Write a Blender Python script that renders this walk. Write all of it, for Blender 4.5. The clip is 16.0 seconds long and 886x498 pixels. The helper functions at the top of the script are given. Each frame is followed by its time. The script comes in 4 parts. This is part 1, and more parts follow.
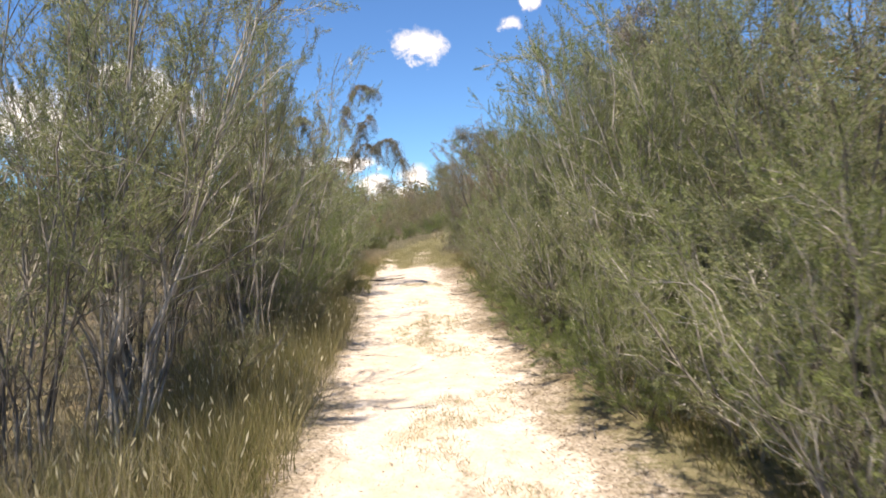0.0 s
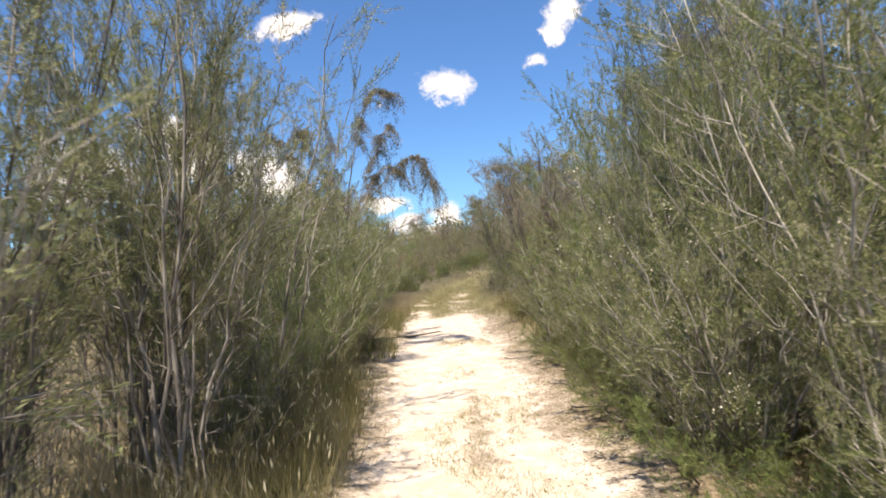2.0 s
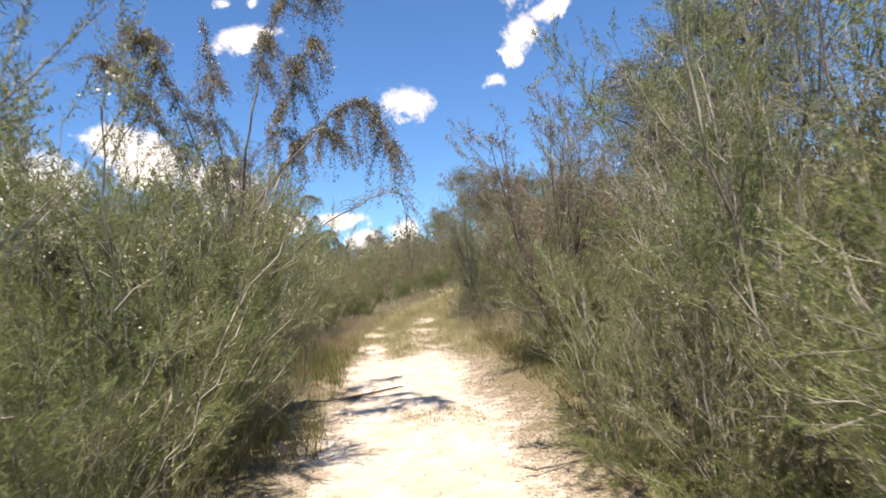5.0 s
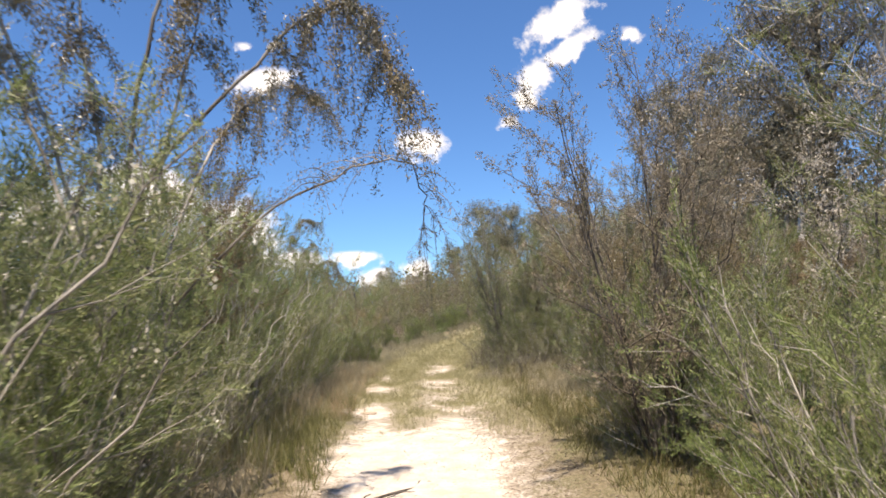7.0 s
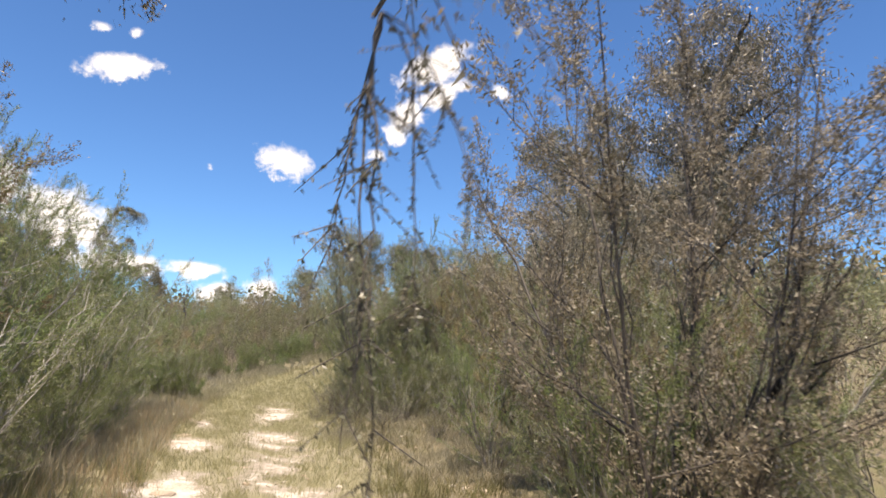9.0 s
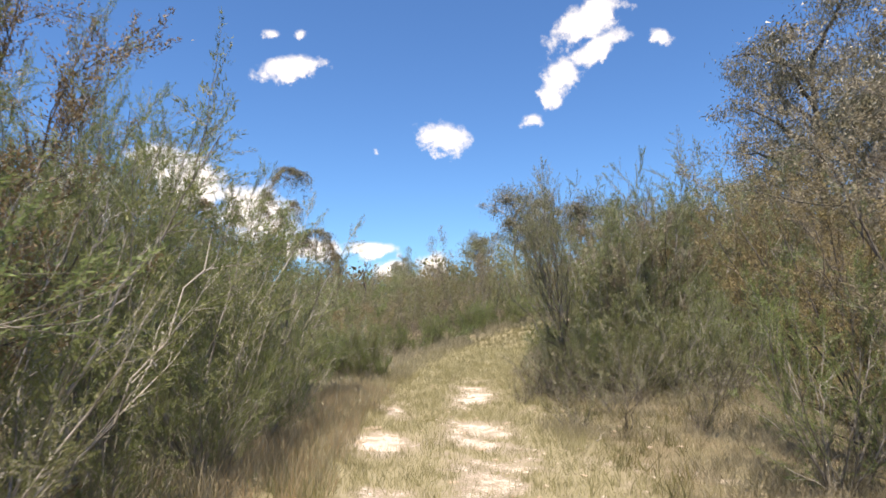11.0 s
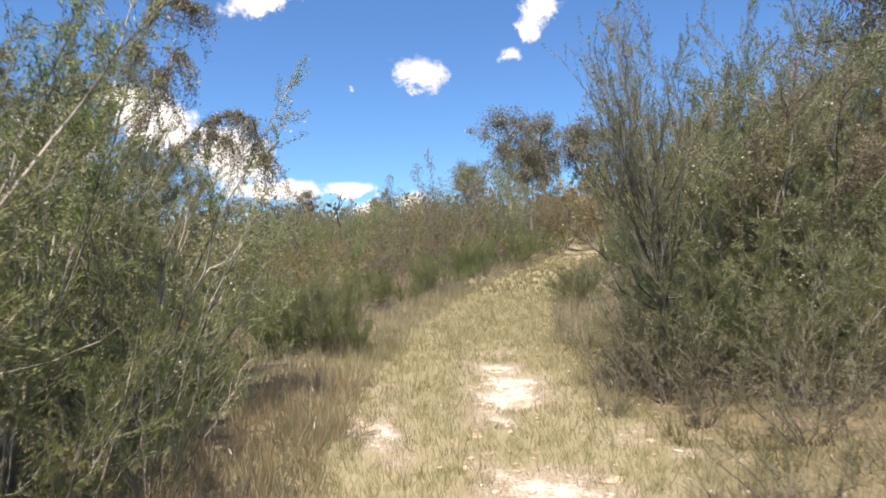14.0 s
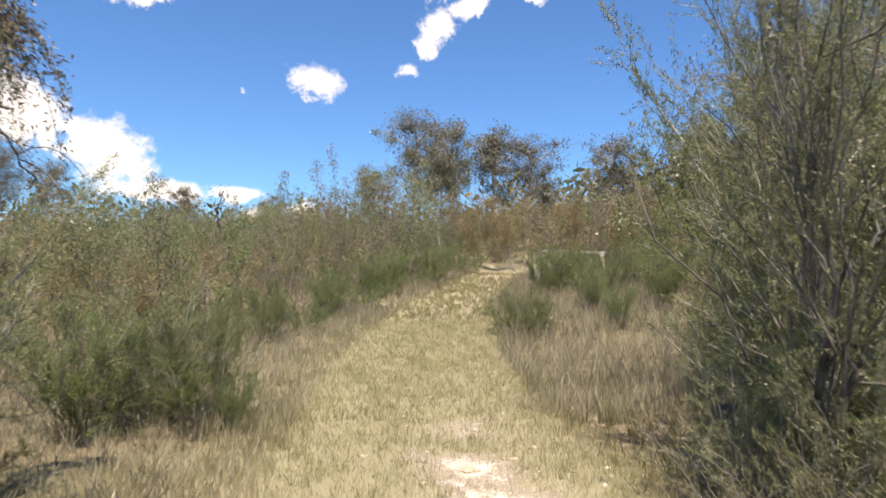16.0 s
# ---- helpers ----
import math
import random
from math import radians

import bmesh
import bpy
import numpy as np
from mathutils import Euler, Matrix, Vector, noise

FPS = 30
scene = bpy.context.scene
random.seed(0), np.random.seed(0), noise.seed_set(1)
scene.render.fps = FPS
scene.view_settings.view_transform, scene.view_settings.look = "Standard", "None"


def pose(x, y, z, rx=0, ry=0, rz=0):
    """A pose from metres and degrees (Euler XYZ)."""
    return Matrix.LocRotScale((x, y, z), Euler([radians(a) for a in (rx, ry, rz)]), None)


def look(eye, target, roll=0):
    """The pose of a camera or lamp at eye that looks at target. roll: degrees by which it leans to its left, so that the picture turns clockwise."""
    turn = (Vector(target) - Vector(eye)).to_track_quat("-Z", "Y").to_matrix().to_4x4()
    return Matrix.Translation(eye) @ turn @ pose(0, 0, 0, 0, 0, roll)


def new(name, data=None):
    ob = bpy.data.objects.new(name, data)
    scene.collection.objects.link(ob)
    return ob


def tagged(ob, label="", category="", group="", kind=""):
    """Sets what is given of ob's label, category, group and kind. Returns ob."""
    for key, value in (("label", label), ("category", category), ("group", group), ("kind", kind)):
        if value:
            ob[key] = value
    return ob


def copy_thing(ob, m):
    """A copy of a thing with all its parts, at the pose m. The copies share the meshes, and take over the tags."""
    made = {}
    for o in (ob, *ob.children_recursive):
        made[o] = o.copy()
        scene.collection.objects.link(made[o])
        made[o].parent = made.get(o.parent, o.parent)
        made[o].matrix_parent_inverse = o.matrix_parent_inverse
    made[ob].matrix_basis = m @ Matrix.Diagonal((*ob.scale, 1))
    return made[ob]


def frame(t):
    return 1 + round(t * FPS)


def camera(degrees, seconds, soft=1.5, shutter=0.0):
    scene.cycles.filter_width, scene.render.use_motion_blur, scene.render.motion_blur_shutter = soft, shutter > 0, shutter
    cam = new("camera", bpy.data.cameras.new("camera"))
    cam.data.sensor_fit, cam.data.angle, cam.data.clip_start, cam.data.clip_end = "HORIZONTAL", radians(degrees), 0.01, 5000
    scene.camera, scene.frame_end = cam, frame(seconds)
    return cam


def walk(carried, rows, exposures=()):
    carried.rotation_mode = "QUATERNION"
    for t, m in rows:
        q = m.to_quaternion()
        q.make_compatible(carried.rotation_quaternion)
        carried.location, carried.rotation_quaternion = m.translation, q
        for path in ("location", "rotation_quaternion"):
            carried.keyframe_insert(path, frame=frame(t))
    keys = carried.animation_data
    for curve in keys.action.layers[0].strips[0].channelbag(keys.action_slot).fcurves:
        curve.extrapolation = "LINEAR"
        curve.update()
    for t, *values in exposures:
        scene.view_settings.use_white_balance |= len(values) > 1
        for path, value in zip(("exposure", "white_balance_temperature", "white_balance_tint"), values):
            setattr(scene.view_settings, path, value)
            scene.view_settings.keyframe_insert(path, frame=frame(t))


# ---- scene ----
# seconds, x, y, z in metres, then yaw, pitch and roll in degrees
PATH = [
    (0, 0.000, -0.000, 1.500, -4.62, -1.65, -2.54),
    (0.5, 0.027, 0.744, 1.496, -2.78, 0.44, -3.07),
    (1, 0.055, 1.523, 1.508, -2.30, 1.85, -3.88),
    (1.5, 0.051, 2.300, 1.583, -2.11, 1.90, -3.78),
    (2, 0.055, 3.060, 1.582, -1.89, 1.80, -4.41),
    (2.5, 0.060, 3.809, 1.614, -2.14, 1.89, -4.37),
    (3, 0.122, 4.549, 1.640, -4.51, 2.48, -3.78),
    (3.5, 0.124, 5.225, 1.655, -5.13, 2.20, -4.12),
    (6, 0.214, 8.675, 1.651, -5.87, 4.36, -3.97),
    (6.5, 0.251, 9.390, 1.658, -3.29, 5.48, -3.41),
    (7, 0.235, 9.981, 1.707, -4.78, 6.60, -3.10),
    (7.5, 0.234, 10.573, 1.753, -10.71, 6.32, -2.34),
    (8, 0.250, 11.198, 1.838, -15.04, 6.81, -0.55),
    (8.5, 0.312, 11.827, 1.890, -16.74, 8.30, 1.24),
    (9, 0.287, 12.472, 1.916, -17.92, 9.35, 2.57),
    (9.5, 0.247, 13.104, 1.877, -19.84, 9.67, 2.37),
    (10, 0.184, 13.754, 1.853, -3.07, 7.36, -0.48),
    (12.5, 0.255, 16.994, 1.987, -3.95, 3.52, 0.14),
    (13, 0.203, 17.809, 1.963, -5.12, -0.01, -0.78),
    (13.5, 0.161, 18.640, 1.989, -5.31, 0.15, -0.93),
    (14, 0.127, 19.457, 1.990, -4.97, 0.73, -1.50),
    (14.5, 0.010, 20.276, 1.980, -5.79, 1.09, -1.07),
    (15, -0.048, 21.128, 1.999, -11.48, 1.09, -0.78),
    (15.5, -0.029, 21.969, 2.042, -12.84, 0.98, -0.32),
    (16, -0.012, 22.784, 2.062, -14.80, 1.88, 0.91),
]
cam = camera(68.84, 16.0, soft=1.65, shutter=0.3)
walk(cam, [(t, Matrix.Translation((x, y, z)) @ Euler((0, 0, radians(w))).to_matrix().to_4x4()
            @ Euler((radians(90 + p), 0, 0)).to_matrix().to_4x4() @ Euler((0, 0, radians(r))).to_matrix().to_4x4())
           for t, x, y, z, w, p, r in PATH],
     [(0.0, 0.99, 7900, 15), (16.0, 0.99, 7800, 15)])

# ---------------------------------------------------------------- light
SUN_ELEV, SUN_AZ = 66.0, 200.0      # azimuth clockwise from +y

sun = new("sun", bpy.data.lights.new("sun", "SUN"))
sun.data.energy, sun.data.angle, sun.data.color = 4.7, radians(0.55), (1.0, 0.95, 0.87)
sun_from = Vector((math.sin(radians(SUN_AZ)) * math.cos(radians(SUN_ELEV)),
                   math.cos(radians(SUN_AZ)) * math.cos(radians(SUN_ELEV)), math.sin(radians(SUN_ELEV))))
sun.matrix_world = look(sun_from * 50, (0, 0, 0))


class Nodes:
    """Short hand for building a node tree."""

    def __init__(self, tree):
        self.tree = tree
        tree.nodes.clear()

    def add(self, kind, ins=(), operation="", vector_type="", interpolation_type="", attribute_name=""):
        n = self.tree.nodes.new(kind)
        if operation:
            n.operation = operation
        if vector_type:
            n.vector_type = vector_type
        if interpolation_type:
            n.interpolation_type = interpolation_type
        if attribute_name:
            n.attribute_name = attribute_name
        for k, v in dict(ins).items():
            if isinstance(v, bpy.types.NodeSocket):
                self.tree.links.new(v, n.inputs[k])
            else:
                n.inputs[k].default_value = v
        return n

    def math(self, op, a, b=0.0, c=0.0):
        n = self.add("ShaderNodeMath", {0: a, 1: b, 2: c}, operation=op)
        return n.outputs[0]

    def mix(self, fac, a, b, blend="MIX"):
        n = self.add("ShaderNodeMix")
        n.data_type, n.blend_type = "RGBA", blend
        for k, v in ((0, fac), (6, a), (7, b)):
            if isinstance(v, bpy.types.NodeSocket):
                self.tree.links.new(v, n.inputs[k])
            else:
                n.inputs[k].default_value = v
        return n.outputs[2]

    def noise(self, vec, scale, detail=4.0, rough=0.6):
        return self.add("ShaderNodeTexNoise", {"Vector": vec, "Scale": scale, "Detail": detail, "Roughness": rough}).outputs["Fac"]

    def ramp(self, fac, stops):
        n = self.add("ShaderNodeValToRGB", {0: fac})
        e = n.color_ramp.elements
        while len(e) < len(stops):
            e.new(0.5)
        for el, (p, c) in zip(e, stops):
            el.position, el.color = p, (*c, 1.0) if len(c) == 3 else c
        return n.outputs[0]


# fair-weather clouds: azimuth, elevation, half width, half height, lean (degrees)
CLOUDS = [
    (3.3, 15.9, 3.0, 1.6, -8), (-10.3, 21.4, 3.3, 1.15, 12), (-12.2, 23.9, 1.7, 0.8, 0, 0.5), (-9.6, 24.1, 1.2, 0.9, 0, 0.5),
    (16.6, 25.1, 4.6, 1.7, 22), (17.3, 22.7, 3.1, 1.15, 22), (14.0, 20.6, 2.0, 1.7, 40), (12.9, 19.2, 1.2, 1.2, 0), (11.3, 17.2, 1.7, 1.1, 0, 0.3),
    (22.7, 23.1, 1.7, 0.9, -30, 0.25), (-2.9, 14.9, 1.1, 0.7, 0, 0.78), (-18.6, 11.0, 4.2, 3.0, -10), (-13.0, 8.9, 4.6, 2.9, -18),
    (-21.0, 13.0, 3.0, 1.8, 0), (-27.0, 9.0, 5.0, 3.5, 0), (-8.7, 6.0, 5.0, 1.2, 0), (-3.2, 6.1, 3.2, 0.85, 0),
    (-1.3, 4.2, 1.9, 1.3, 0), (2.4, 4.8, 1.7, 1.3, 15), (0.6, 3.2, 3.2, 1.1, 0),
    (84.0, 14.0, 9.0, 3.5, 0), (-60.0, 18.0, 8.0, 3.0, 5), (130.0, 20.0, 12.0, 4.0, 0), (-140.0, 15.0, 12.0, 4.0, 0)]

world = bpy.data.worlds.new("sky")
scene.world = world
world.use_nodes = True
N = Nodes(world.node_tree)
sky = N.add("ShaderNodeTexSky")
sky.sky_type, sky.sun_disc, sky.sun_elevation, sky.sun_rotation = "NISHITA", False, radians(SUN_ELEV), radians(SUN_AZ)
sky.altitude, sky.air_density, sky.dust_density, sky.ozone_density = 300.0, 1.0, 0.3, 2.2
way = N.add("ShaderNodeTexCoord").outputs["Generated"]
xyz = N.add("ShaderNodeSeparateXYZ", {0: way})
az = N.math("MULTIPLY", N.math("ARCTAN2", xyz.outputs[0], xyz.outputs[1]), 57.2958)
el = N.math("MULTIPLY", N.math("ARCSINE", xyz.outputs[2]), 57.2958)
puff = N.math("SUBTRACT", N.noise(way, 42.0, 5.0, 0.62), 0.5)
puff2 = N.math("SUBTRACT", N.noise(way, 95.0, 5.0, 0.65), 0.5)
flat = N.add("ShaderNodeCombineXYZ", {0: N.math("ADD", az, N.math("MULTIPLY", puff2, 1.2)), 1: N.math("ADD", el, N.math("MULTIPLY", puff, 1.0))})
near = None
for a, e, w, h, lean, *faint in CLOUDS:
    m = N.add("ShaderNodeMapping", {"Vector": flat.outputs[0], "Location": (a, e, 0), "Rotation": (0, 0, radians(lean)), "Scale": (w, h, 1)}, vector_type="TEXTURE")
    d = N.add("ShaderNodeVectorMath", {0: m.outputs[0]}, operation="LENGTH").outputs["Value"]
    d = N.math("ADD", d, faint[0]) if faint else d
    near = d if near is None else N.math("SMOOTH_MIN", near, d, 0.25)
cover = N.math("SUBTRACT", N.math("ADD", N.math("MULTIPLY", puff, 1.6), 1.0), near)
cover = N.add("ShaderNodeMapRange", {0: cover, 1: 0.0, 2: 0.55}, interpolation_type="SMOOTHSTEP").outputs[0]
tone = N.mix(N.add("ShaderNodeMapRange", {0: puff2, 1: -0.15, 2: 0.15}).outputs[0], (0.80, 0.85, 0.95, 1), (1, 1, 1, 1))
deep = N.mix(1.0, sky.outputs[0], (0.51, 0.945, 1.44, 1), "MULTIPLY")
lit = N.mix(1.0, tone, (9.5, 9.5, 9.5, 1), "MULTIPLY")
N.tree.links.new(N.add("ShaderNodeBackground", {0: N.mix(cover, deep, lit), 1: 0.073}).outputs[0],
                 N.add("ShaderNodeOutputWorld").inputs[0])


# ---------------------------------------------------------------- materials
def leaf_material(name, stops, through_light=0.44, rough=0.55):
    m = bpy.data.materials.new(name)
    m.use_nodes = True
    n = Nodes(m.node_tree)
    rnd = n.add("ShaderNodeNewGeometry").outputs["Random Per Island"]
    obj = n.add("ShaderNodeObjectInfo")
    pos = n.add("ShaderNodeNewGeometry").outputs["Position"]
    patch = n.noise(pos, 1.4, 3.0)
    fac = n.math("ADD", n.math("MULTIPLY", rnd, 0.62), n.math("MULTIPLY", n.math("SUBTRACT", patch, 0.3), 0.75))
    col = n.ramp(fac, stops)
    hsv = n.add("ShaderNodeHueSaturation", {"Color": col, "Hue": n.math("ADD", 0.485, n.math("MULTIPLY", obj.outputs["Random"], 0.03)),
                                            "Value": n.math("ADD", 0.85, n.math("MULTIPLY", obj.outputs["Random"], 0.3))}).outputs[0]
    p = n.add("ShaderNodeBsdfPrincipled", {"Base Color": hsv, "Roughness": rough})
    t = n.add("ShaderNodeBsdfTranslucent", {"Color": hsv})
    mix = n.add("ShaderNodeMixShader", {0: through_light, 1: p.outputs[0], 2: t.outputs[0]})
    n.tree.links.new(mix.outputs[0], n.add("ShaderNodeOutputMaterial").inputs[0])
    return m


def bark_material(name, a, b, c):
    m = bpy.data.materials.new(name)
    m.use_nodes = True
    n = Nodes(m.node_tree)
    co = n.add("ShaderNodeTexCoord").outputs["Object"]
    long = n.add("ShaderNodeMapping", {"Vector": co, "Scale": (1, 1, 0.18)}).outputs[0]
    fine = n.noise(long, 60.0, 5.0)
    big = n.noise(co, 2.6, 3.0)
    col = n.mix(n.ramp(big, [(0.42, (0, 0, 0)), (0.6, (1, 1, 1))]), n.ramp(fine, [(0.35, a), (0.65, b)]), (*c, 1))
    bump = n.add("ShaderNodeBump", {"Height": fine, "Strength": 0.5, "Distance": 0.004}).outputs[0]
    p = n.add("ShaderNodeBsdfPrincipled", {"Base Color": col, "Roughness": 0.85, "Normal": bump})
    n.tree.links.new(p.outputs[0], n.add("ShaderNodeOutputMaterial").inputs[0])
    return m


OLIVE = leaf_material("olive_leaf", [(0, (0.085, 0.098, 0.042)), (0.4, (0.19, 0.203, 0.098)), (0.75, (0.30, 0.30, 0.172)), (1, (0.50, 0.47, 0.35))])
TEA = leaf_material("tea_tree_leaf", [(0, (0.08, 0.105, 0.042)), (0.35, (0.18, 0.212, 0.09)), (0.65, (0.27, 0.29, 0.142)), (0.85, (0.35, 0.335, 0.215)), (1, (0.52, 0.48, 0.37))])
GREEN = leaf_material("green_leaf", [(0, (0.07, 0.105, 0.034)), (0.45, (0.168, 0.215, 0.074)), (0.75, (0.262, 0.30, 0.12)), (1, (0.45, 0.43, 0.27))])
FERN = leaf_material("bright_green_leaf", [(0.0, (0.066, 0.105, 0.03)), (0.5, (0.16, 0.208, 0.066)), (0.85, (0.255, 0.295, 0.105)), (1.0, (0.42, 0.4, 0.22))])
GREY = leaf_material("grey_brown_leaf", [(0, (0.11, 0.098, 0.058)), (0.45, (0.222, 0.19, 0.135)), (0.75, (0.31, 0.265, 0.195)), (1, (0.56, 0.51, 0.43))], 0.3)
RUST = leaf_material("rust_leaf", [(0, (0.125, 0.098, 0.044)), (0.5, (0.235, 0.182, 0.092)), (0.85, (0.3, 0.235, 0.135)), (1, (0.46, 0.38, 0.26))], 0.3)
GUM = leaf_material("gum_leaf", [(0, (0.075, 0.078, 0.05)), (0.45, (0.148, 0.142, 0.095)), (0.75, (0.215, 0.188, 0.135)), (1, (0.43, 0.4, 0.34))], 0.25, 0.4)
REDSTRAW = leaf_material("russet_grass", [(0, (0.24, 0.175, 0.1)), (0.5, (0.38, 0.295, 0.185)), (1, (0.52, 0.43, 0.3))], 0.4)
SEED = leaf_material("ripe_seed_head", [(0, (0.34, 0.3, 0.2)), (0.5, (0.48, 0.44, 0.32)), (1, (0.62, 0.58, 0.47))], 0.4)
SILVER = leaf_material("bleached_leaf", [(0, (0.26, 0.24, 0.19)), (0.4, (0.42, 0.39, 0.33)), (0.75, (0.58, 0.55, 0.48)), (1, (0.7, 0.67, 0.61))], 0.35)
PALE = leaf_material("pale_leaf", [(0.0, (0.35, 0.33, 0.27)), (0.6, (0.55, 0.53, 0.46)), (1.0, (0.72, 0.70, 0.64))], 0.3)
STRAW = leaf_material("straw", [(0, (0.17, 0.156, 0.08)), (0.45, (0.28, 0.26, 0.138)), (0.8, (0.385, 0.357, 0.21)), (1, (0.51, 0.475, 0.33))], 0.4, 0.6)
DRYGREY = leaf_material("dry_grey_grass", [(0, (0.14, 0.124, 0.084)), (0.45, (0.26, 0.234, 0.165)), (0.8, (0.365, 0.33, 0.245)), (1, (0.52, 0.48, 0.39))], 0.35, 0.6)
SEDGE = leaf_material("sedge", [(0.0, (0.075, 0.085, 0.025)), (0.5, (0.15, 0.15, 0.055)), (0.85, (0.26, 0.22, 0.10)), (1.0, (0.42, 0.35, 0.19))], 0.35, 0.55)
LITTER = leaf_material("leaf_litter", [(0.0, (0.08, 0.06, 0.042)), (0.5, (0.19, 0.15, 0.108)), (0.85, (0.32, 0.265, 0.2)), (1.0, (0.48, 0.43, 0.35))], 0.1, 0.7)
BARK = bark_material("brown_grey_bark", (0.055, 0.048, 0.042), (0.125, 0.113, 0.1), (0.25, 0.235, 0.215))
DARKBARK = bark_material("dark_bark", (0.035, 0.030, 0.026), (0.075, 0.064, 0.055), (0.12, 0.107, 0.095))
STEMBARK = bark_material("pale_grey_stem", (0.085, 0.078, 0.068), (0.19, 0.178, 0.16), (0.4, 0.38, 0.35))
PALEBARK = bark_material("pale_bark", (0.26, 0.23, 0.19), (0.45, 0.41, 0.35), (0.56, 0.52, 0.46))


def ground_material():
    m = bpy.data.materials.new("sandy_ground")
    m.use_nodes = True
    n = Nodes(m.node_tree)
    pos = n.add("ShaderNodeNewGeometry").outputs["Position"]
    bare = n.add("ShaderNodeAttribute", attribute_name="bare").outputs["Fac"]
    straw = n.add("ShaderNodeAttribute", attribute_name="straw").outputs["Fac"]
    big, mid, fine, grit = n.noise(pos, 0.9, 4.0), n.noise(pos, 5.0, 5.0), n.noise(pos, 38.0, 5.0, 0.7), n.noise(pos, 190.0, 3.0, 0.7)
    sand = n.mix(n.ramp(mid, [(0.35, (0, 0, 0)), (0.65, (1, 1, 1))]), (0.47, 0.41, 0.345, 1), (0.60, 0.555, 0.50, 1))
    sand = n.mix(n.ramp(n.noise(pos, 1.8, 5.0, 0.7), [(0.5, (0, 0, 0)), (0.66, (0.6, 0.6, 0.6))]), sand, (0.42, 0.335, 0.245, 1))
    sand = n.mix(n.ramp(fine, [(0.34, (1, 1, 1)), (0.46, (0, 0, 0))]), sand, (0.40, 0.31, 0.22, 1))
    sand = n.mix(n.ramp(grit, [(0.30, (1, 1, 1)), (0.36, (0, 0, 0))]), sand, (0.22, 0.16, 0.11, 1))
    duff = n.mix(n.ramp(fine, [(0.38, (0, 0, 0)), (0.62, (1, 1, 1))]), (0.095, 0.075, 0.046, 1), (0.235, 0.195, 0.130, 1))
    duff = n.mix(n.ramp(big, [(0.4, (0, 0, 0)), (0.65, (0.8, 0.8, 0.8))]), duff, (0.125, 0.125, 0.062, 1))
    duff = n.mix(n.ramp(grit, [(0.58, (0, 0, 0)), (0.68, (1, 1, 1))]), duff, (0.40, 0.34, 0.26, 1))
    turf = n.mix(fine, (0.19, 0.17, 0.105, 1), (0.35, 0.32, 0.22, 1))
    cut = n.math("ADD", bare, n.math("MULTIPLY", n.math("SUBTRACT", n.math("ADD", n.math("MULTIPLY", mid, 0.6), n.math("MULTIPLY", fine, 0.4)), 0.5), 2.3))
    mask = n.add("ShaderNodeMapRange", {0: cut, 1: 0.32, 2: 0.74}, interpolation_type="SMOOTHSTEP").outputs[0]
    rim = n.add("ShaderNodeMapRange", {0: cut, 1: 0.02, 2: 0.34}, interpolation_type="SMOOTHSTEP").outputs[0]
    rim = n.math("MULTIPLY", rim, n.add("ShaderNodeMapRange", {0: bare, 1: 0.02, 2: 0.2}, interpolation_type="SMOOTHSTEP").outputs[0])
    rubble = n.mix(n.ramp(fine, [(0.36, (0, 0, 0)), (0.6, (1, 1, 1))]), (0.19, 0.155, 0.115, 1), (0.37, 0.325, 0.265, 1))
    col = n.mix(mask, n.mix(rim, n.mix(straw, duff, turf), rubble), sand)
    h = n.math("ADD", n.math("MULTIPLY", fine, 0.6), n.math("MULTIPLY", grit, 0.4))
    bump = n.add("ShaderNodeBump", {"Height": h, "Strength": 0.7, "Distance": 0.015}).outputs[0]
    p = n.add("ShaderNodeBsdfPrincipled", {"Base Color": col, "Roughness": 0.92, "Normal": bump, "Specular IOR Level": 0.2})
    n.tree.links.new(p.outputs[0], n.add("ShaderNodeOutputMaterial").inputs[0])
    return m


def stone_material():
    m = bpy.data.materials.new("pale_sandstone")
    m.use_nodes = True
    n = Nodes(m.node_tree)
    pos = n.add("ShaderNodeNewGeometry").outputs["Position"]
    rnd = n.add("ShaderNodeNewGeometry").outputs["Random Per Island"]
    f = n.noise(pos, 45.0, 5.0)
    col = n.mix(n.math("MULTIPLY", rnd, 0.8), n.ramp(f, [(0.3, (0.46, 0.40, 0.32)), (0.7, (0.68, 0.62, 0.54))]), (0.36, 0.27, 0.19, 1))
    bump = n.add("ShaderNodeBump", {"Height": f, "Strength": 0.6, "Distance": 0.006}).outputs[0]
    p = n.add("ShaderNodeBsdfPrincipled", {"Base Color": col, "Roughness": 0.9, "Normal": bump})
    n.tree.links.new(p.outputs[0], n.add("ShaderNodeOutputMaterial").inputs[0])
    return m


SAND, STONE = ground_material(), stone_material()

# ---------------------------------------------------------------- the lie of the land
TRACK_Y = np.array([-40, 0, 10, 18, 24, 28, 32, 36, 41, 44.5, 52.0])
TRACK_X = np.array([0.2, 0.3, 0.45, 0.55, 0.60, 1.0, 1.85, 3.2, 5.7, 7.7, 13.0])
RISE_Y = np.array([-200, -30, 0, 5, 10, 13, 17, 22, 27, 32, 36, 42, 60, 120, 400, 3000])
RISE_Z = np.array([-1.5, -0.4, 0, 0.14, 0.2, 0.36, 0.49, 0.55, 0.57, 0.74, 1.0, 1.6, 3.6, 4.0, 6.0, 6.0])
rng = np.random.default_rng(7)


def smooth(a, b, v):
    t = np.clip((v - a) / (b - a), 0, 1)
    return t * t * (3 - 2 * t)


